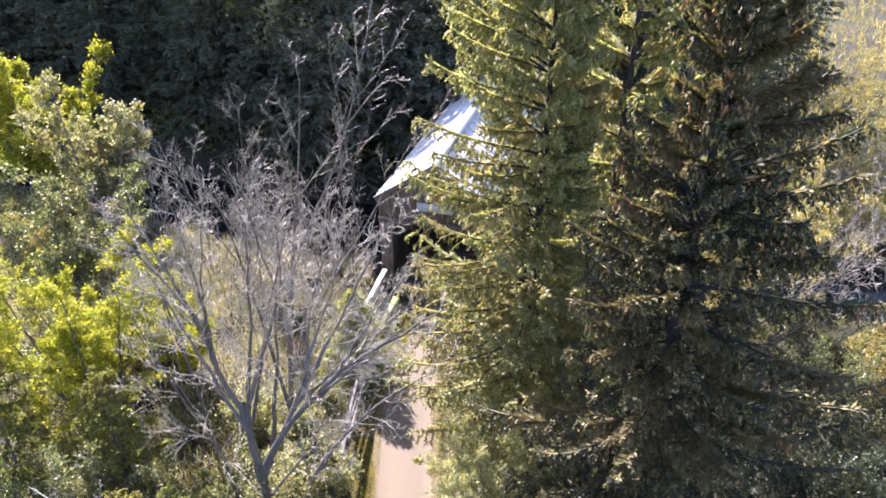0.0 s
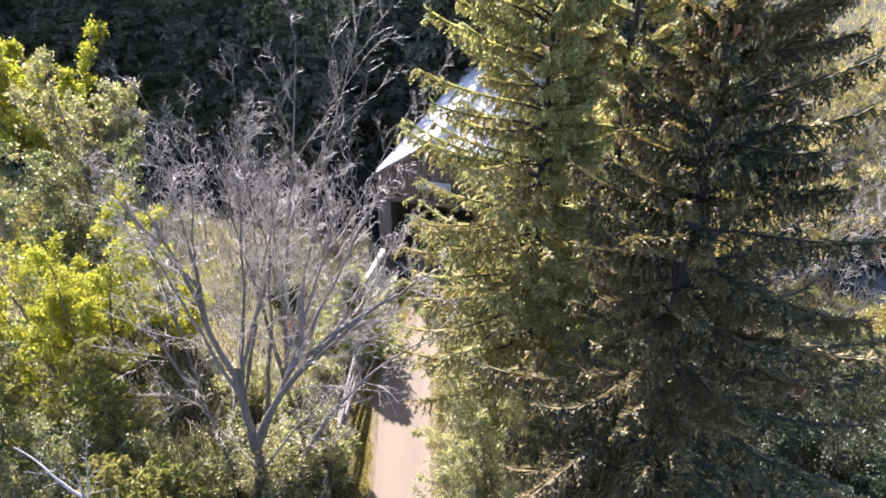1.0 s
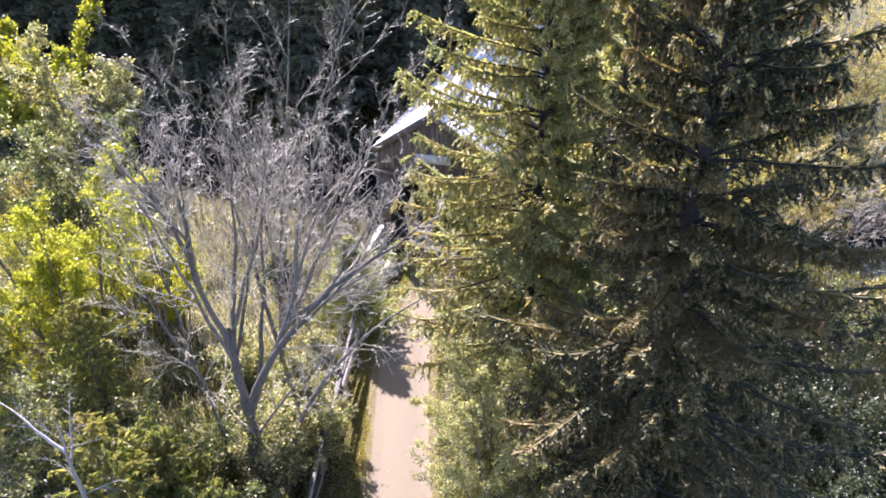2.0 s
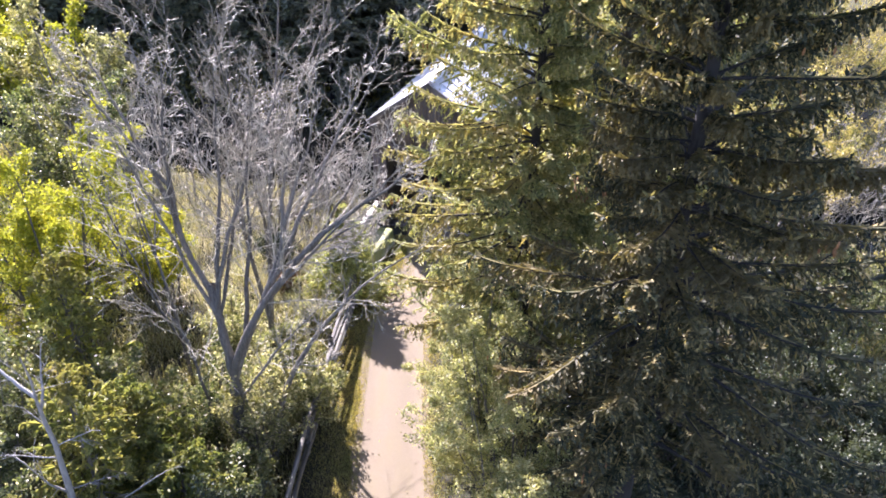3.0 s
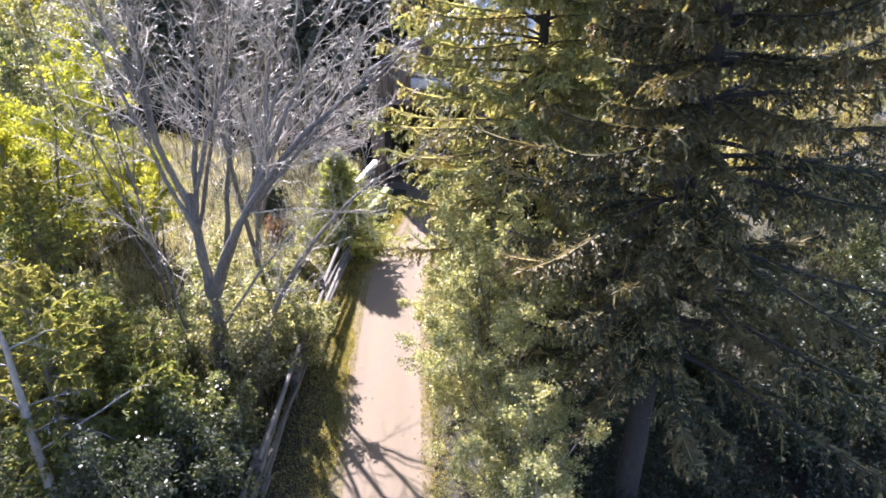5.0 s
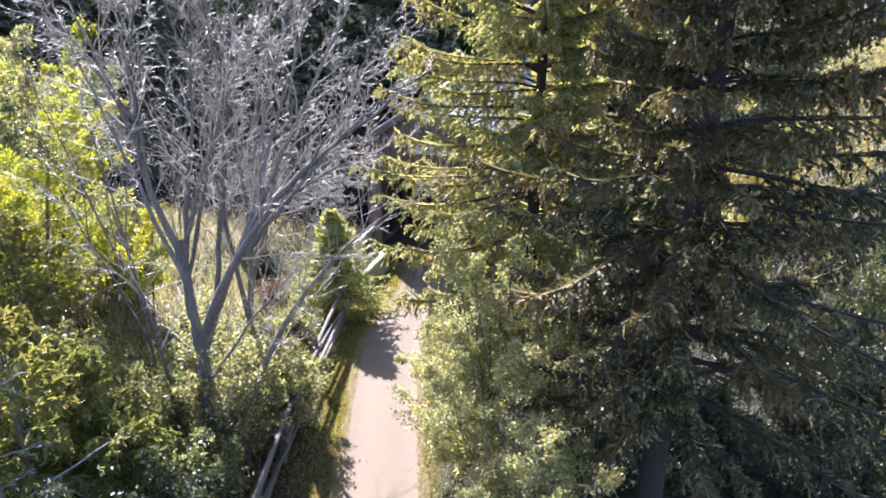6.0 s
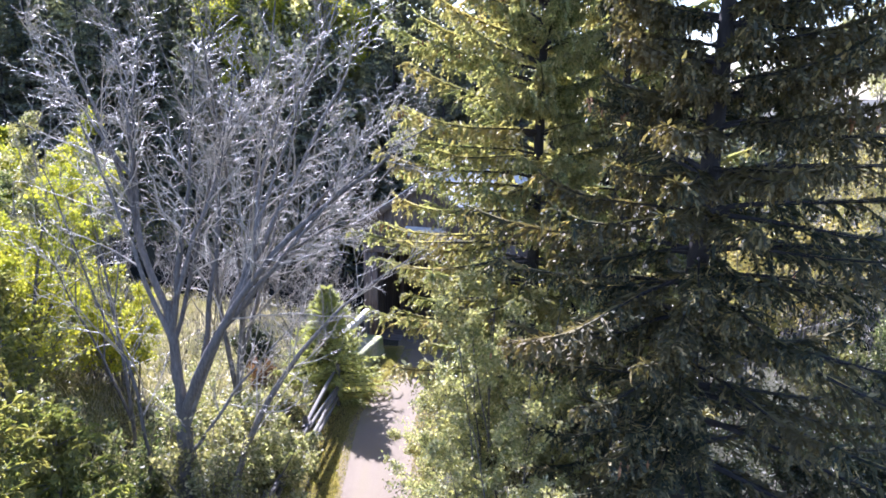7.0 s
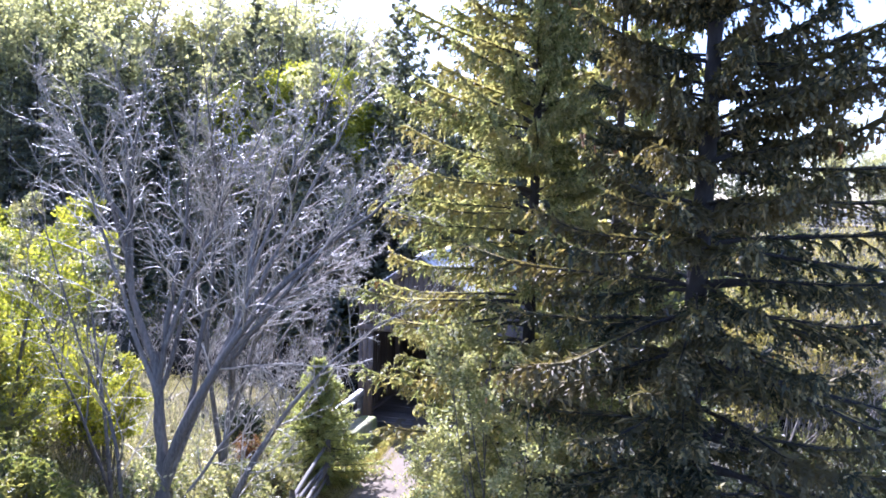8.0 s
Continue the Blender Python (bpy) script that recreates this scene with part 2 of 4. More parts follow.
def sprout(pts, rad, lengths, m, lo, hi, angle, ratio, thick=0.55, spread=0.35):
    """Side shoots: m on each limb, between lo and hi of its length."""
    n, k, _ = pts.shape
    s = (lo + (hi - lo) * (np.arange(m)[None] + rng.uniform(0, 1, (n, m))) / m)
    f = s * (k - 1)
    i = np.minimum(f.astype(int), k - 2)
    f = (f - i)[..., None]
    row = np.arange(n)[:, None]
    at = pts[row, i] * (1 - f) + pts[row, i + 1] * f
    along = unit(pts[row, i + 1] - pts[row, i])
    side = unit(np.cross(along, rng.normal(0, 1, (n, m, 3))))
    a = np.radians(angle) * rng.uniform(1 - spread, 1 + spread, (n, m, 1))
    way = along * np.cos(a) + side * np.sin(a)
    ln = np.asarray(lengths)[:, None] * ratio * (1.12 - 0.75 * s) * rng.uniform(0.6, 1.25, (n, m))
    r = (rad[row, i] * (1 - f[..., 0]) + rad[row, i + 1] * f[..., 0]) * thick
    return at.reshape(-1, 3), way.reshape(-1, 3), ln.ravel(), r.ravel()


def tubes(pts, rad, sides):
    """Round limbs about lines of points: corners and faces."""
    n, k, _ = pts.shape
    along = np.gradient(pts, axis=1)
    ref = np.where(np.abs(unit(pts[:, -1] - pts[:, 0])[:, 2:3]) > 0.8, (1.0, 0.0, 0.0), (0.0, 0.0, 1.0))[:, None]
    u = unit(np.cross(along, ref))
    v = unit(np.cross(along, u))
    a = np.arange(sides) * 2 * np.pi / sides
    ring = pts[:, :, None] + rad[:, :, None, None] * (np.cos(a)[:, None] * u[:, :, None] + np.sin(a)[:, None] * v[:, :, None])
    base = (np.arange(n)[:, None, None] * k + np.arange(k - 1)[None, :, None]) * sides
    j = np.arange(sides)[None, None]
    nxt = (j + 1) % sides
    quads = np.stack([base + j, base + nxt, base + sides + nxt, base + sides + j], -1)
    return ring.reshape(-1, 3), quads.reshape(-1, 4)


def leaves(at, way, length, width, bend=0.15):
    """Pointed leaves, a folded four-cornered face each."""
    n = len(at)
    way = unit(way)
    side = unit(np.cross(way, rng.normal(0, 1, (n, 3))))
    over = np.cross(way, side)
    ln, w = (np.broadcast_to(x, (n,))[:, None] for x in (length, width))
    c = np.stack([at, at + way * ln * 0.45 + side * w * 0.5, at + way * ln - over * ln * bend, at + way * ln * 0.45 - side * w * 0.5], 1)
    return c.reshape(-1, 3), np.arange(4 * n).reshape(-1, 4)


def brushes(pts, width, blades, turn=0.0):
    """Needled twigs: long pointed blades about a bent line of three points, crossed."""
    along = unit(pts[:, 2] - pts[:, 0])
    u = unit(np.cross(along, UP + rng.normal(0, 0.3, along.shape)))
    v = np.cross(along, u)
    w = np.broadcast_to(width, (len(pts),))[:, None]
    out = []
    for b in range(blades):
        a = turn + np.pi * b / blades
        side = (u * math.cos(a) + v * math.sin(a)) * w * 0.5
        out.append(np.stack([pts[:, 0], pts[:, 1] + side, pts[:, 2], pts[:, 1] - side], 1))
    c = np.concatenate(out).reshape(-1, 3)
    return c, np.arange(len(c)).reshape(-1, 4)


def join(*pairs):
    vs, qs, at = [], [], 0
    for v, q in pairs:
        vs.append(v)
        qs.append(q + at)
        at += len(v)
    return np.concatenate(vs), np.concatenate(qs)


def block(x0, x1, y0, y1, z0, z1, edge=0.006):
    """A box with its upper and lower edges broken: corners and faces."""
    e = min(edge, (x1 - x0) * 0.3, (y1 - y0) * 0.3, (z1 - z0) * 0.3)
    rings = ((z0, e), (z0 + e, 0), (z1 - e, 0), (z1, e))
    v = [(x, y, z) for z, i in rings for x, y in ((x0 + i, y0 + i), (x1 - i, y0 + i), (x1 - i, y1 - i), (x0 + i, y1 - i))]
    q = [(0, 3, 2, 1), (12, 13, 14, 15)] + [(r * 4 + j, r * 4 + (j + 1) % 4, r * 4 + 4 + (j + 1) % 4, r * 4 + 4 + j) for r in range(3) for j in range(4)]
    return np.array(v), np.array(q)


# ---- the lie of the land ----
def creek_y(x):
    return 30.0 - 0.28 * (np.clip(x, -40, 40) + 5) + 1.2 * np.sin(x * 0.21)


def soft(a, b, x):
    t = np.clip((x - a) / (b - a), 0, 1)
    return t * t * (3 - 2 * t)


def land(x, y):
    x, y = np.asarray(x, float), np.asarray(y, float)
    bumps = 0.10 * np.sin(x * 0.9 + 1.3 * np.sin(y * 0.5)) * np.cos(y * 0.7) + 0.05 * np.sin(x * 2.3 + y * 1.7)
    off_track = soft(1.3, 4.0, np.abs(x + 1.0))
    z = bumps * off_track * soft(400, 60, np.hypot(x, y))
    z = z - 2.2 * soft(5.0, 2.2, np.abs(y - creek_y(x)))
    z = z + 13.0 * soft(38, 85, y) * soft(30, -10, x) + 4.5 * soft(34, 110, y) * soft(-10, 30, x)
    return z + 0.6 * soft(-4, -14, x) * soft(24, 10, y)


def axis_lines(lo, hi, step, reach):
    mid = np.arange(lo, hi + 1e-6, step)
    far = []
    d = step
    while d < reach:
        d *= 1.35
        far.append(d)
    out = np.cumsum(far)
    return np.concatenate([lo - out[::-1], mid, hi + out])


gx, gy = axis_lines(-22, 26, 0.4, 500), axis_lines(2, 52, 0.4, 500)
X, Y = np.meshgrid(gx, gy)
Z = land(X, Y)
nx, ny = len(gx), len(gy)
i, j = np.meshgrid(np.arange(nx - 1), np.arange(ny - 1))
a = (j * nx + i).ravel()
ground = new("ground", mesh_of("ground", np.stack([X, Y, Z], -1), np.stack([a, a + 1, a + nx + 1, a + nx], -1), GROUND, True))
tagged(ground, "grassy meadow ground with a creek gully and a rising wooded slope", "ground", kind="structure")


def track_middle(y):
    return -0.93 + 0.30 * np.sin((y - 9.0) * 0.22) * -1 + 0.62 * soft(16.0, 20.0, y)


ty = np.arange(-6.0, 22.6, 0.2)
tu = np.linspace(-1, 1, 15)
TU, TY = np.meshgrid(tu, ty)
half = 0.98 + 0.04 * np.sin(TY * 1.9 + TU * 1.3) + 0.035 * np.sin(TY * 0.83 + 1) + 0.03 * np.sin(TY * 5.3 + TU * 2) + rng.normal(0, 0.012, TY.shape)
TX = track_middle(TY) + TU * half
TZ = land(TX, TY) + 0.03 - 0.03 * np.exp(-((np.abs(TU) - 0.5) / 0.2) ** 2) - 0.05 * soft(0.8, 1.0, np.abs(TU))
i, j = np.meshgrid(np.arange(len(tu) - 1), np.arange(len(ty) - 1))
a = (j * len(tu) + i).ravel()
track = new("path", mesh_of("path", np.stack([TX, TY, TZ], -1), np.stack([a, a + 1, a + len(tu) + 1, a + len(tu)], -1), TRACK, True))
tagged(track, "pale sandy dirt track leading to the covered bridge", "path", kind="structure")

lx = np.arange(20, 160.1, 4.0)
LX, LV = np.meshgrid(lx, np.array((-2.2, 0.0, 2.2)))
LY = 104 + 0.06 * LX + LV
i, j = np.meshgrid(np.arange(len(lx) - 1), np.arange(2))
a = (j * len(lx) + i).ravel()
lane = new("road", mesh_of("road", np.stack([LX, LY, land(LX, LY) + 0.25], -1), np.stack([a, a + 1, a + len(lx) + 1, a + len(lx)], -1), TRACK, True))
tagged(lane, "pale gravel lane across the far meadow", "road", kind="structure")

wx = np.arange(-60, 60.1, 2.0)
WX, WV = np.meshgrid(wx, np.array((-4.2, 0.0, 4.2)))
WY = creek_y(WX) + WV
i, j = np.meshgrid(np.arange(len(wx) - 1), np.arange(2))
a = (j * len(wx) + i).ravel()
water = new("water", mesh_of("water", np.stack([WX, WY, 0 * WX - 1.45], -1), np.stack([a, a + 1, a + len(wx) + 1, a + len(wx)], -1), WATER, True))
tagged(water, "dark still creek water in a shaded gully", "creek", kind="structure")


# ---- covered bridge ----
def covered_bridge():
    at, turn, wide, long, eave = (-2.50, 22.25, 0.0), -15.0, 4.1, 18.0, 3.90
    pitch = radians(34)
    over, run = 0.10, wide / 2 + 0.10
    rise = run * math.tan(pitch)
    b = thing("covered_bridge", at, "small covered bridge with white metal roof and weathered board walls", "bridge", turn=turn)
    # walls of upright boards, with chinks between some of them
    for side in (0, 1):
        x = 0.0 if side == 0 else wide - 0.03
        w = child("side_wall", mesh_of("sill", *join(block(x - 0.06, x + 0.12, 0.02, long, -0.10, 0.08), block(x - 0.06, x + 0.12, 0.02, long, 3.70, 3.86)), BOARD_BROWN), b)
        me = mesh_of("wall_board", *block(-0.015, 0.015, 0.0, 0.235, 0.085, 3.695, 0.004), BOARD_BROWN)
        for n in range(int(long / 0.25)):
            child("wall_board", me, w, "", pose(x + 0.015 + rng.uniform(-0.004, 0.004), 0.06 + n * 0.25, rng.uniform(-0.01, 0.01)))
        for n in range(7):
            px = 0.14 if side == 0 else wide - 0.26
            child("wall_post", mesh_of("wall_post", *block(px, px + 0.14, 0.2 + n * 2.9, 0.36 + n * 2.9, 0.0, 3.72), BOARD_BROWN), b)
    # portal: jamb panels, header and gable boards
    jamb = mesh_of("jamb_board", *block(0, 0.158, -0.022, 0.018, 0.0, 2.95, 0.004), BOARD_BROWN)
    for n in range(3):
        child("jamb_board", jamb, b, "", pose(0.0 + n * 0.162, -0.03, 0))
        child("jamb_board", jamb, b, "", pose(wide - 0.482 + n * 0.162, -0.03, 0))
    child("header_beam", mesh_of("header_beam", *block(-0.02, wide + 0.02, -0.10, -0.055, 2.95, 3.15), BOARD_BROWN), b)
    for n in range(25):
        x0 = n * wide / 25
        top = eave + rise - 0.08 - abs(x0 + wide / 50 - wide / 2) * math.tan(pitch)
        child("gable_board", mesh_of("gable_board", *block(x0, x0 + wide / 25 - 0.008, -0.05, -0.02, 3.155, top, 0.003), BOARD_BROWN), b)
    child("sign_board", mesh_of("sign_board", *block(wide / 2 - 0.62, wide / 2 + 0.62, -0.10, -0.055, 3.56, 3.86), SIGN), b, "pale grey name board above the portal")
    # roof: raised-seam sheets, ridge cap and barge boards
    slope = run / math.cos(pitch)
    sheet = join(block(0.0, slope, 0.0, 0.596, 0.0, 0.018, 0.003), block(0.0, slope, 0.0, 0.022, 0.018, 0.05, 0.003), block(0, slope, 0.29, 0.305, 0.018, 0.032, 0.003))
    me = mesh_of("roof_sheet", *sheet, ROOF)
    count = int((long + 0.8) / 0.6)
    for n in range(count):
        y = -0.2 + n * 0.6
        child("roof_sheet", me, b, "", pose(-over, y, eave, 0, -math.degrees(pitch), 0))
        child("roof_sheet", me, b, "", pose(wide + over, y + 0.596, eave, 0, -math.degrees(pitch), 180))
    cap = np.array([(-0.2, 0), (0.0, 0.125), (0.2, 0), (0.19, -0.015), (0.0, 0.10), (-0.19, -0.015)])
    v = np.array([(wide / 2 + x, y, eave + rise + 0.02 + z) for y in (-0.22, count * 0.6 - 0.18) for x, z in cap])
    q = np.array([(k, (k + 1) % 6, 6 + (k + 1) % 6, 6 + k) for k in range(6)])
    child("ridge_cap", mesh_of("ridge_cap", v, q, ROOF), b)
    barge = mesh_of("barge_board", *block(0.0, slope, -0.035, -0.005, -0.18, 0.022), BOARD_BROWN)
    child("barge_board", barge, b, "", pose(-over, -0.17, eave, 0, -math.degrees(pitch), 0))
    child("barge_board", barge, b, "", pose(wide + over, -0.20, eave, 0, -math.degrees(pitch), 180))
    rafter = mesh_of("rafter", *block(0.05, slope, 0.0, 0.05, -0.14, -0.01), BOARD_BROWN)
    for n in range(14):
        child("rafter", rafter, b, "", pose(-over, 0.2 + n * 1.3, eave, 0, -math.degrees(pitch), 0))
        child("rafter", rafter, b, "", pose(wide + over, 0.25 + n * 1.3, eave, 0, -math.degrees(pitch), 180))
    plank = mesh_of("floor_plank", *block(0.16, wide - 0.16, 0, 0.238, -0.06, 0.0), PLANK)
    for n in range(int(long / 0.25)):
        child("floor_plank", plank, b, "", pose(0, 0.02 + n * 0.25, 0.012 + rng.uniform(-0.005, 0.005)))
    for x in (0.3, 1.6, 2.5, 3.6):
        child("stringer", mesh_of("stringer", *block(x, x + 0.2, 0.1, long - 0.1, -0.5, -0.07), BOARD_BROWN), b)
    for y0 in (0.3, long - 1.5):
        child("abutment", mesh_of("abutment", *block(-0.3, wide + 0.3, y0, y0 + 1.2, -2.6, -0.51, 0.05), CONCRETE), b, "stone abutment under the bridge end")


covered_bridge()


def guard_rail():
    """Painted beam on two posts, from the portal outwards, with a thinner rail below."""
    x0, y0, x1, y1 = -2.36, 21.85, -2.86, 19.45
    ln, turn = math.hypot(x1 - x0, y1 - y0), math.degrees(math.atan2(y1 - y0, x1 - x0))
    g = thing("guard_rail", (x0, y0, 0), "pale painted wooden guard rail beside the bridge portal", "guard rail", turn=turn)
    child("top_beam", mesh_of("top_beam", *block(0, ln, -0.08, 0.08, 0.92, 1.12, 0.01), BEAM), g)
    child("lower_rail", mesh_of("lower_rail", *block(0.03, ln - 0.03, -0.03, 0.03, 0.48, 0.56, 0.008), RAIL_WOOD), g)
    post = mesh_of("post", *block(-0.07, 0.07, -0.07, 0.07, -0.3, 0.915, 0.01), RAIL_WOOD)
    for u in (0.12, ln - 0.12):
        child("post", post, g, "", pose(u, 0, 0))


guard_rail()


def kerb_block():
    """Worn concrete block, a little tapered, moss along its path side."""
    bm = bmesh.new()
    bmesh.ops.create_cube(bm, size=1.0)
    bmesh.ops.scale(bm, vec=(0.60, 1.75, 0.85), verts=bm.verts)
    bmesh.ops.bevel(bm, geom=bm.edges[:], offset=0.09, segments=3, profile=0.6, affect="EDGES")
    bmesh.ops.subdivide_edges(bm, edges=[e for e in bm.edges if e.calc_length() > 0.3], cuts=5, use_grid_fill=True)
    for v in bm.verts:
        v.co += v.normal * 0.03 * noise.noise(v.co * 3.1)
        if v.co.z > 0:
            v.co.x *= 0.86
    me = bpy.data.meshes.new("kerb_block")
    bm.to_mesh(me)
    bm.free()
    me.materials.append(CONCRETE)
    me.polygons.foreach_set("use_smooth", np.ones(len(me.polygons), bool))
    ob = new("kerb_block", me)
    ob.matrix_world = pose(-2.24, 20.15, 0.12, 0, 0, -16)
    tagged(ob, "worn mossy concrete block beside the track at the bridge", "concrete block")


kerb_block()


# ---- rail fence ----
def rail_fence():
    f = thing("rail_fence", (-2.5, 6.0, 0), "weathered split-rail fence along the dirt track", "fence")
    ends = [(6.0, -3.0), (8.6, -2.98), (11.2, -2.95), (14.0, -2.86), (17.0, -2.60)]
    for y, x in ends:
        pts, rad = grow([(x + 2.5, y - 6.0, -0.2)], [(0.02, 0, 1)], [1.32], [0.07], 6, 0.02, 0.0, 0.85)
        child("fence_post", mesh_of("fence_post", *tubes(pts, rad, 8), RAIL_WOOD, True), f)
    for (y0, x0), (y1, x1) in zip(ends, ends[1:]):
        for h in (0.26, 0.50, 0.74, 0.97):
            o = rng.uniform(-0.03, 0.03, 2)
            a, c = np.array((x0 + 2.5 + 0.07 + o[0], y0 - 6.15, h + o[1])), np.array((x1 + 2.5 + 0.07 + o[1], y1 - 5.85, h + o[0]))
            pts, rad = grow([a], [c - a], [np.linalg.norm(c - a)], [0.052], 8, 0.012, 0.0, 0.8)
            child("rail", mesh_of("rail", *tubes(pts, rad, 7), RAIL_WOOD, True), f)


rail_fence()


# ---- plants ----
def bare_tree(name, at, stems, label, bark=BARK_GREY, thick=0.11, shoots=(7, 6, 5), lift=0.05, wob=0.07, category="tree", sizes=(0.36, 0.5, 0.6), twig=TWIG_GREY_RIM, fork=2, fine=1.0):
    """A leafless tree: stems (way, length, height at which it forks off), then three orders of twigs."""
    t = thing(name, (at[0], at[1], float(land(at[0], at[1])) - 0.1), label, category)
    ways, lengths = np.array([s[:3] for s in stems], float), np.array([s[3] for s in stems], float)
    girth = thick * np.array([s[5] for s in stems])
    pm, rm = grow([(0, 0, 0)], ways[:1], lengths[:1], girth[:1], 12, wob * 0.5, lift * 0.5, 0.35 if stems[0][3] < 4 else 0.09)
    along = [np.array([np.interp(s[4], pm[0, :, 2], pm[0, :, a]) for a in range(3)]) if s[4] > 0 else rng.normal(0, 0.08, 3) * (1, 1, 0) for s in stems[1:]]
    ps, rs = grow(along, ways[1:], lengths[1:], girth[1:], 12, wob * 0.8, lift * 0.5, 0.09)
    p0, r0 = np.concatenate([pm, ps]), np.concatenate([rm, rs])
    sf = sprout(p0, r0, lengths, fork, 0.22, 0.62, 24, 0.85, 0.72)
    pf, rf = grow(*sf[:3], sf[3], 12, wob * 0.8, lift * 0.7, 0.14)
    child("trunk", mesh_of("trunk", *tubes(pm, rm, 10), bark, True), t)
    for pts, rad in [(ps[m:m + 1], rs[m:m + 1]) for m in range(len(ps))] + [(pf[m:m + 1], rf[m:m + 1]) for m in range(len(pf))]:
        child("limb", mesh_of("limb", *tubes(pts, rad, 7), bark, True), t)
    p0, r0, lengths = np.concatenate([p0, pf]), np.concatenate([r0, rf]), np.concatenate([lengths, sf[2]])
    s1 = sprout(p0, r0, lengths, shoots[0], 0.28, 1.0, 40, sizes[0], 0.40)
    p1, r1 = grow(*s1[:3], np.maximum(s1[3], 0.005 * fine), 7, wob, lift, 0.35)
    s2 = sprout(p1, r1, s1[2], shoots[1], 0.12, 0.98, 42, sizes[1], 0.5)
    p2, r2 = grow(*s2[:3], np.maximum(s2[3], 0.0036 * fine), 5, wob * 1.3, lift, 0.6)
    s3 = sprout(p2, r2, s2[2], shoots[2], 0.12, 1.0, 45, sizes[2], 0.6)
    p3, r3 = grow(*s3[:3], np.maximum(s3[3] * 0, 0.0028 * fine), 4, wob * 1.6, lift, 0.7)
    child("crown", mesh_of("crown", *join(tubes(p1, r1, 4), tubes(p2, r2, 3), tubes(p3, r3, 3)), twig, True), t)
    return t


def curved(start, way, last, length, k=14, wobble=0.05):
    """A limb that sets off one way and bends by degrees into another: a line of k points."""
    pts = [np.array(start, float)]
    a, b = unit(np.array(way, float)), unit(np.array(last, float))
    for i in range(1, k):
        t = (i - 0.5) / (k - 1)
        pts.append(pts[-1] + unit(a * (1 - t) + b * t + rng.normal(0, wobble, 3)) * length / (k - 1))
    return np.array(pts)


def many_stemmed_tree(at, limbs, label):
    """A leafless tree of several trunks: limbs (start, way, last way, length, girth) spring from the ones before them."""
    t = thing("bare_tree", (at[0], at[1], float(land(at[0], at[1])) - 0.1), label, "tree")
    lines, girths, lengths = [], [], []
    for n, (start, way, last, length, girth) in enumerate(limbs):
        if start[2] > 0.2:
            near = np.concatenate(lines)
            start = near[np.argmin(np.linalg.norm(near - start, axis=1))]
        p = curved(start, way, last, length, wobble=0.02 if n == 0 else 0.075)
        r = girth * np.linspace(1, 0.8 if length < 3 and girth > 0.07 else 0.12, len(p)) * rng.uniform(0.88, 1.10, len(p))
        lines.append(p)
        girths.append(r)
        lengths.append(length)
        child("trunk" if n < 2 else "limb", mesh_of("limb", *tubes(p[None], r[None], 9), BARK_GREY, True), t)
    p0, r0, ln = np.array(lines[2:]), np.array(girths[2:]), np.array(lengths[2:])
    s1 = sprout(p0, r0, ln, 12, 0.28, 1.0, 42, 0.34, 0.42)
    p1, r1 = grow(*s1[:3], np.clip(s1[3], 0.007, 0.016), 9, 0.13, 0.03, 0.4)
    s2 = sprout(p1, r1, s1[2], 7, 0.12, 1.0, 46, 0.46, 0.55)
    p2, r2 = grow(*s2[:3], np.maximum(s2[3], 0.0056), 6, 0.16, 0.03, 0.6)
    s3 = sprout(p2, r2, s2[2], 4, 0.15, 1.0, 42, 0.55, 0.6)
    p3, r3 = grow(*s3[:3], 0.0044 + 0 * s3[3], 4, 0.14, 0.02, 0.75)
    child("crown", mesh_of("crown", *join(tubes(p1, r1, 5), tubes(p2, r2, 4), tubes(p3, r3, 3)), TWIG_GREY_RIM, True), t)


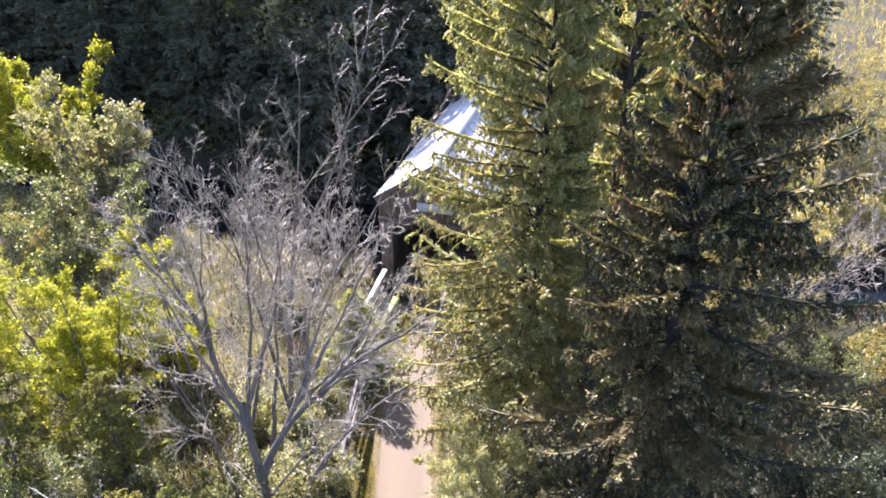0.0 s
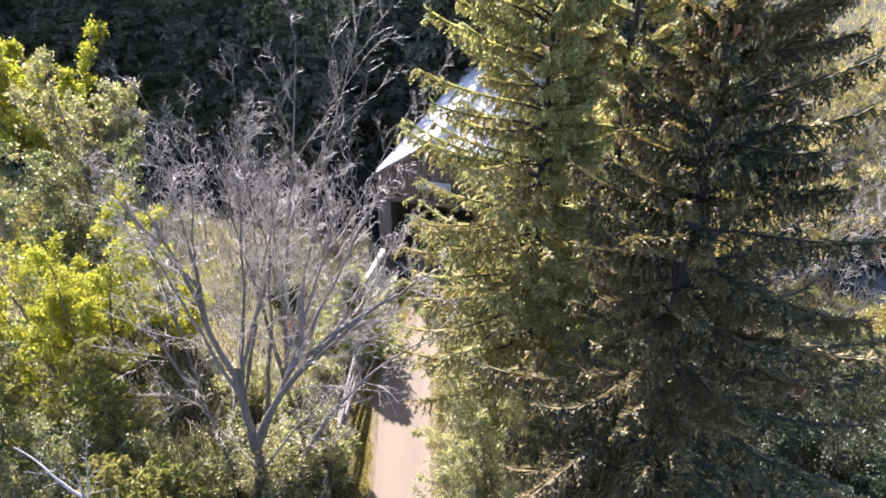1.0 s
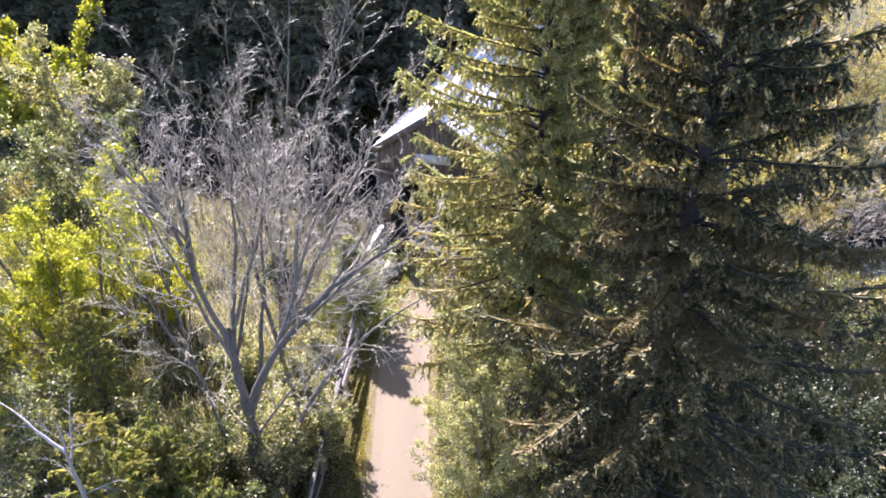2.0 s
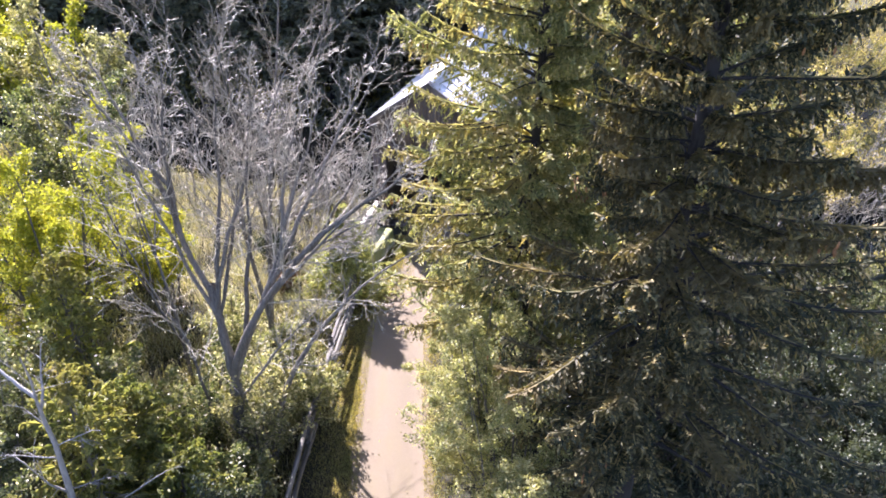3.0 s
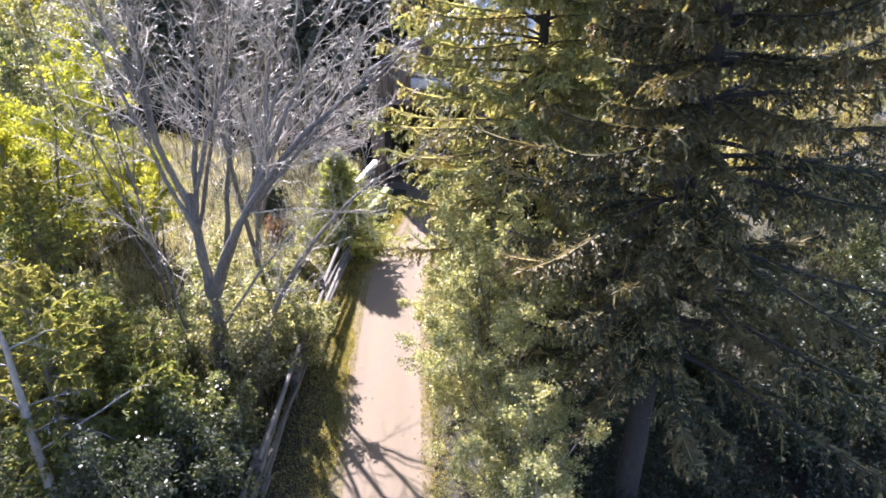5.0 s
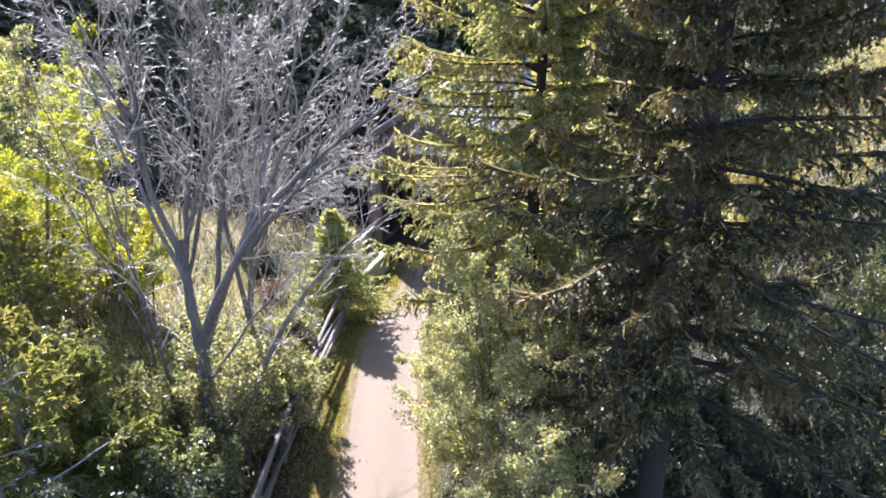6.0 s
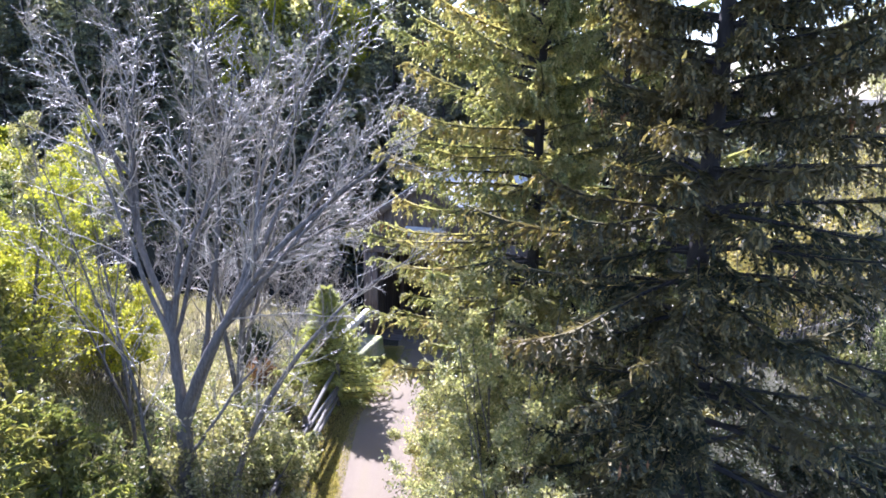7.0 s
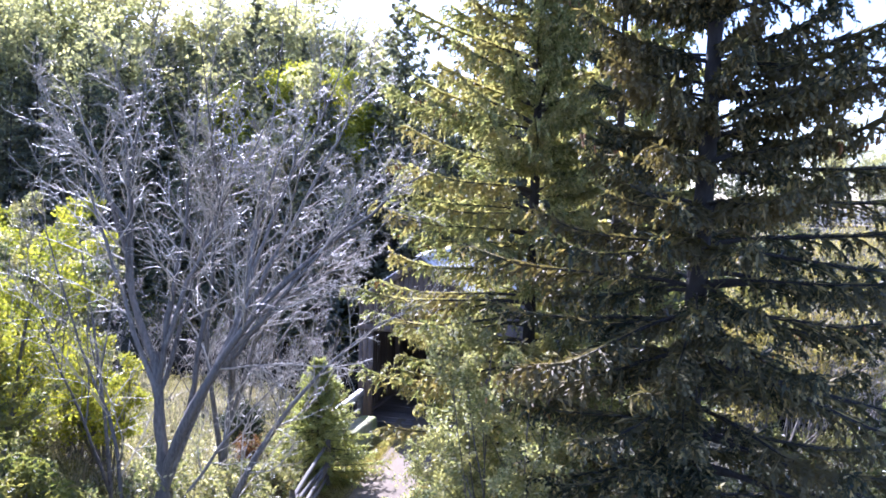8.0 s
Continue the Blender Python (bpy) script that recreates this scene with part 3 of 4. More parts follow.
many_stemmed_tree((-4.15, 10.8), [
    ((0.00, 0.0, 0.0), (0.02, 0.0, 1), (0.02, 0.0, 1), 2.5, 0.155),
    ((0.02, 0.0, 2.3), (-0.12, 0.02, 1), (-0.04, 0.05, 1), 2.4, 0.100),
    ((-0.15, 0.0, 4.6), (-0.20, 0.08, 1), (-0.52, 0.15, 1), 5.0, 0.066),
    ((-0.13, 0.0, 4.2), (0.20, 0.10, 1), (0.02, 0.20, 1), 4.6, 0.056),
    ((0.05, 0.0, 5.0), (0.30, 0.10, 1), (0.55, 0.30, 1), 4.4, 0.050),
    ((-0.35, 0.0, 5.9), (0.05, 0.10, 1), (-0.30, 0.20, 1), 3.5, 0.045),
    ((-0.30, 0.0, 5.7), (-0.10, -0.10, 1), (0.28, -0.10, 1), 3.6, 0.042),
    ((-0.80, 0.0, 6.6), (-0.70, 0.10, 0.8), (-0.55, 0.20, 1), 3.2, 0.036),
    ((-0.55, 0.1, 0.1), (-0.06, 0.00, 1), (-0.42, 0.10, 1), 7.8, 0.042),
    ((-0.05, 0.0, 2.5), (0.52, -0.05, 1), (0.26, 0.10, 1), 6.2, 0.074),
    ((0.05, 0.0, 2.4), (0.26, -0.08, 1), (1.0, -0.05, 0.50), 6.7, 0.088),
    ((0.80, 0.0, 4.7), (0.55, 0.05, 1), (0.52, 0.15, 1), 5.0, 0.054),
    ((0.70, 0.0, 4.4), (0.70, 0.25, 1), (0.95, 0.30, 0.6), 4.0, 0.042),
    ((1.15, 0.0, 5.0), (1.0, -0.10, 0.8), (1.0, 0.10, 0.30), 2.9, 0.034),
    ((1.70, 0.0, 5.6), (0.5, 0.20, 1), (0.70, 0.30, 0.8), 3.0, 0.034),
    ((0.90, 0.0, 5.6), (0.10, 0.20, 1), (0.50, 0.25, 1), 3.6, 0.040),
    ((0.55, 0.1, 0.1), (0.06, 0.00, 1), (0.95, 0.00, 0.55), 6.6, 0.080),
    ((0.00, -0.1, 1.9), (0.75, 0.0, 1), (0.85, 0.0, 1), 3.4, 0.036),
    ((-0.10, 0.0, 3.6), (0.12, 0.20, 1), (0.32, 0.10, 1), 5.2, 0.046),
    ((-0.15, 0.0, 3.9), (-0.35, -0.05, 1), (-0.30, 0.10, 1), 4.8, 0.046),
    ((0.35, 0.0, 3.4), (0.20, 0.10, 1), (0.08, 0.20, 1), 5.4, 0.050),
    ((0.60, 0.0, 4.2), (0.75, -0.2, 1), (0.90, -0.10, 0.8), 4.4, 0.042),
], "leafless grey many-stemmed tree behind the rail fence")
bare_tree("bare_tree", (-4.4, 13.9), [(0.08, 0.12, 1, 10.6, 0, 1.1), (-0.22, 0.1, 1, 8.4, 1.6, 0.8), (0.24, 0.2, 1, 7.4, 2.4, 0.7)],
          "slimmer leafless grey tree among the shrubs", thick=0.075, shoots=(9, 6, 5), fine=1.7)
bare_tree("bare_tree", (-6.2, 13.4), [(-0.1, 0.15, 1, 7.6, 0, 1.0), (-0.4, 0.2, 1, 5.8, 1.2, 0.7)],
          "leafless grey tree beside the yellow tree", thick=0.05, shoots=(7, 5, 4), fine=1.2)
for x, y, hh in ((-9.2, 22.8, 4.6), (-6.7, 23.8, 4.2), (-5.9, 24.2, 3.8), (-11.6, 24.6, 4.4), (-8.0, 25.6, 3.6), (-5.6, 20.2, 3.6), (-3.7, 22.6, 3.3), (-4.7, 21.8, 3.3), (-4.5, 23.6, 3.8), (-7.6, 22.4, 3.6)):
    bare_tree("bare_shrub", (x, y), [(0.1, 0.1, 1, hh, 0, 1.0), (0.45, 0.0, 1, hh * 0.85, 0, 0.8), (-0.4, 0.1, 1, hh * 0.9, 0, 0.8), (0.0, -0.4, 1, hh * 0.8, 0, 0.7), (-0.1, 0.45, 1, hh * 0.8, 0, 0.7)],
              "leafless grey shrub on the grassy creek bank", thick=0.032, shoots=(6, 5, 3), lift=0.03, wob=0.11, category="shrub", fork=1, fine=1.6)
for x, y, hh in ((9.8, 19.4, 5.4), (12.4, 21.0, 5.6), (11.6, 18.2, 4.6)):
    bare_tree("bare_shrub", (x, y), [(0.35, 0.1, 1, hh, 0, 1.0), (0.75, 0.0, 1, hh * 0.9, 0, 0.8), (0.0, 0.1, 1, hh * 0.9, 0, 0.8), (0.5, -0.3, 1, hh * 0.85, 0, 0.7), (0.6, 0.35, 1, hh * 0.85, 0, 0.7)],
              "leafless grey shrub leaning among golden shrubs", thick=0.035, shoots=(6, 5, 3), lift=0.03, wob=0.09, category="shrub", fork=1, fine=1.8)
bare_tree("dead_birch", (-6.15, 7.9), [(0.03, 0.0, 1, 5.9, 0, 1.0), (-0.7, 0.3, 0.8, 1.5, 4.9, 0.35), (0.95, 0.25, 0.25, 0.9, 2.6, 0.16), (0.8, -0.1, 0.4, 0.9, 2.1, 0.14), (-0.9, -0.1, 0.3, 1.0, 3.4, 0.16), (0.3, 0.3, 0.8, 1.1, 4.6, 0.28)],
          "dead pale birch with curving white twigs", BARK_PALE, 0.095, (6, 4, 2), -0.03, 0.11, sizes=(0.28, 0.5, 0.5), twig=BARK_PALE, fork=0)


def spruce(name, at, high, reach, branches, label, needles=SPRUCE, first=0.9, twigs=24, shoots=6, jag=3, brush=0.036, shoot=(0.10, 0.30), trunk=0.19,
           droop=0.42, bark=BARK_DARK, width=0.30, group="", wood=True, point=0.75, blunt=0.2, lean=0.0, blades=2, skirt=1.0, whorl=0, lean_to=0.0, crowd=0.0):
    """A spruce: trunk, boughs that sag and lift at the tip, hanging needled twigs."""
    t = thing(name, (at[0], at[1], float(land(at[0], at[1])) - 0.05), label, "tree", group)
    pts, rad = grow([(0, 0, 0)], [(0, 0, 1)], [high], [trunk], 16, 0.008, 0.02, 0.06)
    child("trunk", mesh_of("trunk", *tubes(pts, rad, 10), bark, True), t)
    n = branches
    f = ((np.arange(n) + rng.uniform(0, 1, n)) / n) ** 0.92
    z = first + f * (high - first - 0.2)
    az = np.arange(n) * 2.39996 + rng.normal(0, 0.35, n)
    if whorl:
        ring = np.arange(n) // whorl
        f = (ring + 0.5 + rng.normal(0, 0.20, n)).clip(0.02, n / whorl - 0.02) / (n / whorl)
        z = first + f * (high - first - 0.2)
        az = (np.arange(n) % whorl) * 2 * np.pi / whorl + ring * 1.1 + rng.normal(0, 0.30, n)
        az = az - crowd * np.sin(az - lean_to)
    ln = reach * (1 - f) ** point * rng.uniform(0.76, 1.12, n) * (1 + lean * np.cos(az - lean_to)) + blunt
    ln = ln * (skirt + (1 - skirt) * np.clip((z - first) / 2.4, 0, 1))
    h = np.stack([np.cos(az), np.sin(az), 0 * az], -1)
    rise = (-0.12 + 0.95 * f ** 1.2) + rng.normal(0, 0.07, n)
    k = 8
    s = np.linspace(0, 1, k)[None, :, None]
    hang = (droop * (1 - 0.6 * f) * rng.uniform(0.7, 1.3, n))[:, None, None]
    side = np.stack([-np.sin(az), np.cos(az), 0 * az], -1)[:, None] * rng.normal(0, 0.10, n)[:, None, None]
    p0 = np.stack([0 * z, 0 * z, z], -1)[:, None] + ln[:, None, None] * (h[:, None] * s + side * s ** 2 + UP * (rise[:, None, None] * s - hang * s ** 2 + 0.62 * hang * s ** 3.2))
    r0 = (0.009 + 0.007 * ln)[:, None] * np.linspace(1, 0.2, k)[None]
    scale = (0.45 + 0.55 * np.minimum(1, ln / (0.45 * reach)))
    s1 = sprout(p0, r0, ln, twigs, 0.10, 1.0, 56, width, 0.4, 0.25)
    scale = np.repeat(scale, twigs)
    p1, r1 = grow(s1[0], s1[1] * (1, 1, 0.35) + UP * -0.20, np.maximum(s1[2], 0.16 * scale), np.maximum(s1[3], 0.004), 4, 0.10, -0.10, 0.5)
    s2 = sprout(p1, r1, np.maximum(s1[2], 0.25), shoots, 0.05, 1.0, 48, 0.5, 0.5)
    scale2 = np.repeat(scale, shoots)
    p2, r2 = grow(s2[0], s2[1] + UP * rng.uniform(-0.75 if wood else -1.2, 0.12, len(s2[0]))[:, None], np.clip(s2[2], *shoot) * scale2, 0.003 + 0 * s2[2], 3, 0.12, -0.12, 0.6)
    made = [brushes(p2, brush * scale2 * rng.uniform(0.8, 1.25, len(p2)), blades), brushes(p1[:, :3], brush * (0.55 if wood else 1.1) * scale, blades), brushes(p1[:, 1:], brush * (0.55 if wood else 1.1) * scale, blades, 0.7)]
    for a in () if wood else (1, 3, 5):
        made.append(brushes(p0[:, a:a + 3], brush * 2.0, 3, 0.3))
    if wood:
        s4 = sprout(p0, r0, np.ones(n), 34, 0.12, 1.0, 62, 1.0)
        p4, _ = grow(s4[0], s4[1] + UP * 0.15, rng.uniform(*shoot, len(s4[0])), 0.003 + 0 * s4[2], 3, 0.1, 0.0, 0.6)
        made.append(brushes(p4, brush * 1.1, blades))
    if jag:
        s3 = sprout(p2, r2, np.full(len(p2), 1.0), jag, 0.0, 0.9, 36, 1.0)
        m = len(s3[0])
        made.append(leaves(s3[0], s3[1], brush * 1.5 * rng.uniform(0.7, 1.4, m), brush * 0.36, 0.05))
    child("crown", mesh_of("crown", *join(*made), needles), t)
    frame_of = join(tubes(p0, r0, 5), tubes(p1, r1, 3)) if wood else tubes(p0[:, ::7], r0[:, ::7], 3)
    tagged(child("branch_work", mesh_of("branch_work", *frame_of, bark, True), t), kind="stuff")
    return t


def flat_twigs(pts, m, lo, angle, lengths):
    """Twigs to both sides of a bough, in its own plane: starts, ways, lengths and how far out each stands."""
    n, k, _ = pts.shape
    s = lo + (1 - lo) * (np.arange(m)[None] + rng.uniform(0, 1, (n, m))) / m
    f = s * (k - 1)
    i = np.minimum(f.astype(int), k - 2)
    f = (f - i)[..., None]
    row = np.arange(n)[:, None]
    at = pts[row, i] * (1 - f) + pts[row, i + 1] * f
    along = unit(pts[row, i + 1] - pts[row, i])
    flat = unit(np.cross(along, UP)) * np.where(np.arange(m) % 2, 1.0, -1.0)[None, :, None]
    a = np.radians(angle) * rng.uniform(0.7, 1.25, (n, m, 1))
    return at.reshape(-1, 3), (along * np.cos(a) + flat * np.sin(a)).reshape(-1, 3), (np.asarray(lengths)[:, None] * np.ones((1, m))).ravel(), s.ravel()


CONE_MESH = mesh_of("cone", *tubes(np.linspace((0, 0, 0), (0, 0, -0.092), 5)[None], np.array(((0.006, 0.015, 0.017, 0.013, 0.004),)), 6), CONE, True)


def old_spruce(at, high, reach, rings, per, label, needles, first=1.5, trunk=0.19, droop=0.5, point=0.9, curtain=0.30, cones=0, full=1.0, lean=0.0, lean_to=0.0, thin=0.0, thin_to=-1.57, name="spruce_tree", spray=0.34, skirt=0.7, bark=BARK_DARK, width=0.026, low=0.18, even=0.5, tip=0.18):
    """A grown spruce: rings of boughs that sag and lift at the tip, flat sprays along them and curtains of hanging twigs beneath."""
    t = thing(name, (at[0], at[1], float(land(at[0], at[1])) - 0.05), label, "tree")
    stem, rad = grow([(0, 0, 0)], [(0, 0, 1)], [high], [trunk], 18, 0.006, 0.02, 0.06)
    child("trunk", mesh_of("trunk", *tubes(stem, rad, 12), bark, True), t)
    n = rings * per
    ring = np.arange(n) // per
    f = ((ring + 0.5 + rng.normal(0, 0.16, n)) / rings).clip(0.005, 0.985)
    z = first + f * (high - first)
    az = (np.arange(n) % per) * 2 * np.pi / per + ring * 2.1 + rng.normal(0, 0.28, n)
    ln = (reach * (1 - f) ** point * rng.uniform(even, 1.15, n) + tip) * (1 + lean * np.cos(az - lean_to)) * (1 - thin * np.maximum(0, np.cos(az - thin_to)) ** 2)
    ln = ln * (skirt + (1 - skirt) * np.clip(f / 0.25, 0, 1))
    k = 9
    s = np.linspace(0, 1, k)[None, :, None]
    out = np.stack([np.cos(az), np.sin(az), 0 * az], -1)[:, None]
    side = np.stack([-np.sin(az), np.cos(az), 0 * az], -1)[:, None] * rng.normal(0, 0.12, n)[:, None, None]
    rise = (0.02 + 0.85 * f ** 1.3 + rng.normal(0, 0.08, n))[:, None, None]
    sag = (droop * (1 - 0.55 * f) * rng.uniform(0.7, 1.3, n))[:, None, None]
    foot = np.stack([np.interp(z, stem[0, :, 2], stem[0, :, 0]), np.interp(z, stem[0, :, 2], stem[0, :, 1]), z], -1)[:, None]
    p0 = foot + ln[:, None, None] * (out * s + side * s ** 2 + UP * (rise * s - sag * s ** 1.7 + 0.70 * sag * s ** 3.6))
    r0 = (0.010 + 0.008 * ln)[:, None] * np.linspace(1, 0.22, k)[None]
    # sprays to both sides, longest a third of the way out
    m1 = int(26 * full)
    a1, w1, l1, out1 = flat_twigs(p0, m1, low, 50, ln)
    l1 = np.clip(l1 * spray * np.minimum(1, (out1 - low + 0.10) / 0.22) * (1.08 - 0.75 * out1) * rng.uniform(0.5, 1.25, len(l1)), 0.09, 0.62)
    p1, _ = grow(a1, w1 * (1, 1, 0.5) - UP * 0.10, l1, 0.0045 + 0 * l1, 4, 0.08, -0.16, 0.5)
    # needled shoots lying along the sprays and the bough itself
    a2, w2, l2, _ = flat_twigs(p1, int(11 * full), 0.05, 42, l1)
    l2 = np.clip(l2 * 0.30, 0.04, 0.085) * rng.uniform(0.7, 1.3, len(l2))
    p2, _ = grow(a2, w2 + UP * rng.normal(0.04, 0.22, (len(a2), 1)), l2, 0.003 + 0 * l2, 3, 0.08, -0.05)
    a3, w3, l3, _ = flat_twigs(p0, int(90 * full), low, 46, ln)
    p3, _ = grow(a3, w3 + UP * rng.normal(0.15, 0.40, (len(a3), 1)), rng.uniform(0.07, 0.19, len(a3)), 0.003 + 0 * l3, 3, 0.08, 0.0)
    # hanging curtains, each twig feathered with short shoots
    a4, w4, l4, _ = flat_twigs(p1, int(5 * full), 0.15, 40, l1)
    l4 = np.minimum(curtain * rng.uniform(0.3, 1.15, len(l4)) ** 1.2, 0.08 + l4 * 0.9)
    p4, _ = grow(a4, w4 * 0.5 - UP * 0.9 + rng.normal(0, 0.22, w4.shape), l4, 0.003 + 0 * l4, 3, 0.06, -0.12)
    s5 = sprout(p4, 0.003 + 0 * p4[:, :, 0], np.ones(len(p4)), 4, 0.02, 1.0, 46, 1.0)
    p5, _ = grow(s5[0], s5[1] - UP * 0.2, rng.uniform(0.035, 0.075, len(s5[0])), 0.002 + 0 * s5[2], 3, 0.05, -0.05)
    w = lambda p, k: width * k * rng.uniform(0.7, 1.3, len(p))
    made = [brushes(p2, w(p2, 1.4), 1, 0.35), brushes(p3, w(p3, 1.6), 1, 0.2), brushes(p4, w(p4, 1.15), 1, 1.0), brushes(p5, w(p5, 1.2), 1, 0.8), brushes(p1[:, :3], w(p1, 1.8), 2, 0.1), brushes(p1[:, 1:], w(p1, 1.6), 2, 0.3)]
    for a in range(1, k - 2):
        made.append(brushes(p0[:, a:a + 3], 3.0 * width, 2, 0.4 * a))
    child("crown", mesh_of("crown", *join(*made), needles), t)
    tagged(child("branch_work", mesh_of("branch_work", *tubes(p0, r0, 6), bark, True), t), kind="stuff")
    if cones:
        order = rng.permutation(np.flatnonzero(z > high * 0.30))[:cones // 10]
        for b in order:
            for c in range(10):
                at_c = p0[b, rng.integers(k - 3, k)] + rng.normal(0, 0.10, 3) * (1, 1, 0.4) - UP * 0.06
                child("cone", CONE_MESH, t, "", pose(*at_c, rng.uniform(-14, 14), rng.uniform(-14, 14), 0))
    return t


old_spruce((3.2, 8.5), 14.4, 4.0, 25, 9, "tall spruce with painted-in shade, sagging boughs and brown cones", SPRUCE_SHADED, first=3.2, trunk=0.21, droop=0.50, point=1.08, curtain=0.18, cones=300, lean=0.24, lean_to=0.35, thin=0.32, thin_to=-1.8, spray=0.25, width=0.027, skirt=0.7, even=0.6)
old_spruce((1.80, 12.7), 14.8, 2.35, 35, 9, "tall olive spruce beside the dirt track", SPRUCE, first=1.4, trunk=0.16, droop=0.45, point=0.50, curtain=0.17, cones=220, lean=0.36, lean_to=3.3, thin=0.12, thin_to=-1.6, spray=0.29, width=0.028, skirt=0.58, even=0.72, full=0.9)
old_spruce((3.8, 14.6), 15.2, 3.0, 24, 8, "spruce standing behind the two near ones", SPRUCE, first=1.0, trunk=0.17, droop=0.45, point=0.75, curtain=0.20, cones=60, full=0.7, width=0.048, spray=0.27)
old_spruce((-2.92, 17.5), 3.05, 1.65, 17, 9, "young green spruce beside the fence end", SPRUCE_YOUNG, first=0.10, trunk=0.04, droop=0.05, point=1.05, curtain=0.06, full=0.5, name="young_spruce", skirt=1.0, spray=0.42, width=0.021, low=0.04, even=0.7, tip=0.05)


def shrub(name, at, high, wide, count, leaf, size, label, stems=9, category="shrub", group="", bark=BARK_GREY, thick=0.03, lift=0.06, lean=(0.0, 0.0), first=0.25, shape=0.5, wood=True):
    """A leafy bush or small tree: stems, two orders of twigs, leaves along the twigs."""
    t = thing(name, (at[0], at[1], float(land(at[0], at[1])) - 0.08), label, category, group)
    az = rng.uniform(0, 2 * np.pi, stems)
    out = np.sqrt(rng.uniform(0.02, 1, stems)) * wide / high
    ways = np.stack([np.cos(az) * out + lean[0], np.sin(az) * out + lean[1], np.ones(stems)], -1)
    ln = high * rng.uniform(0.65, 1.05, stems)
    p0, r0 = grow(rng.normal(0, wide * 0.12, (stems, 3)) * (1, 1, 0), ways, ln, thick * (0.6 + 0.4 * rng.uniform(0, 1, stems)), 9, 0.07, lift * 0.5, 0.25)
    s1 = sprout(p0, r0, ln, 7, first, 1.0, 45, 0.36)
    p1, r1 = grow(*s1[:3], np.maximum(s1[3], 0.006), 6, 0.13, lift, 0.4)
    s2 = sprout(p1, r1, s1[2], 6, 0.1, 1.0, 45, 0.55)
    p2, r2 = grow(*s2[:3], np.maximum(s2[3], 0.003), 4, 0.15, lift * 0.5, 0.5)
    child("branch_work", mesh_of("branch_work", *(join(tubes(p0, r0, 6), tubes(p1, r1, 4), tubes(p2, r2, 3)) if wood else join(tubes(p0, r0, 5), tubes(p1, r1, 3))), bark, True), t)
    m = max(1, int(count / len(p2)))
    s3 = sprout(p2, r2, np.full(len(p2), 1.0), m, 0.05, 1.0, 55, 1.0)
    at3 = s3[0] + rng.normal(0, size * 0.7, s3[0].shape)
    n = len(at3)
    way = s3[1] + UP * rng.normal(-0.15, 0.35, n)[:, None]
    child("foliage", mesh_of("foliage", *leaves(at3, way, size * rng.uniform(0.6, 1.3, n), size * shape * rng.uniform(0.8, 1.2, n)), leaf), t)
    return t


# right of the track
shrub("alder_bush", (1.25, 9.7), 5.2, 1.15, 52000, LEAF_ALDER, 0.058, "tall leafy bush at the edge of the track", 14, first=0.1, shape=0.55)
shrub("alder_bush", (1.2, 7.6), 3.9, 1.15, 34000, LEAF_ALDER, 0.058, "leafy green bush at the edge of the track", 13, first=0.1, shape=0.55)
shrub("alder_bush", (0.80, 12.6), 2.7, 0.9, 24000, LEAF_ALDER, 0.055, "pale-leaved bush leaning over the track", 12, first=0.1, shape=0.55, lean=(-0.15, 0.0))
shrub("alder_bush", (0.9, 15.6), 1.9, 0.85, 9000, LEAF_GREEN, 0.07, "low bush at the edge of the track", 9, first=0.1, shape=0.55)
# The darkest-leaved shrubs here carry the spruces' shade in their leaf colour.
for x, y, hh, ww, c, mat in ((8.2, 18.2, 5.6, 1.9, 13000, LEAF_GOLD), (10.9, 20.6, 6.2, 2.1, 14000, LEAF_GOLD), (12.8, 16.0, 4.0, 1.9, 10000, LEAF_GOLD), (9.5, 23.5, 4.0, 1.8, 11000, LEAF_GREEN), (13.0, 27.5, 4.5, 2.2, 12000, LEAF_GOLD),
                             (8.6, 12.8, 2.0, 1.4, 8000, LEAF_DEEP_SHADED), (9.8, 12.0, 2.6, 1.5, 10000, LEAF_DEEP_SHADED), (13.2, 26.0, 6.4, 2.6, 13000, LEAF_GOLD), (16.5, 29.5, 7.0, 2.8, 12000, LEAF_GOLD), (11.5, 31.0, 6.6, 2.6, 12000, LEAF_GREEN), (19.5, 34.0, 7.0, 3.0, 10000, LEAF_GOLD), (15.5, 37.0, 7.2, 3.0, 10000, LEAF_GREEN), (6.6, 9.6, 1.5, 1.2, 7000, LEAF_DEEP_SHADED), (5.2, 11.2, 1.6, 1.3, 8000, LEAF_DEEP_SHADED), (7.2, 13.0, 1.9, 1.4, 8000, LEAF_DEEP_SHADED), (5.0, 8.0, 1.2, 1.1, 6000, LEAF_DEEP_SHADED), (8.1, 10.5, 1.9, 1.3, 8000, LEAF_DEEP_SHADED), (9.5, 10.6, 1.6, 1.2, 6000, LEAF_DEEP_SHADED), (17.5, 26.5, 4.8, 2.4, 8000, LEAF_GOLD), (15.2, 16.8, 4.0, 1.8, 8000, LEAF_GOLD), (21.0, 22.5, 4.4, 2.0, 8000, LEAF_GOLD), (10.2, 14.6, 3.0, 1.6, 8000, LEAF_GREEN), (21.0, 31.0, 4.5, 2.6, 7000, LEAF_GREEN), (6.4, 19.5, 2.6, 1.5, 9000, LEAF_GREEN)):
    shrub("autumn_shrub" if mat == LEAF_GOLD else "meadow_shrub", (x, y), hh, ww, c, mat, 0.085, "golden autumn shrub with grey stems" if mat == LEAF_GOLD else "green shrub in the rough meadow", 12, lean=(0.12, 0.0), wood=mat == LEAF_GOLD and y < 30)

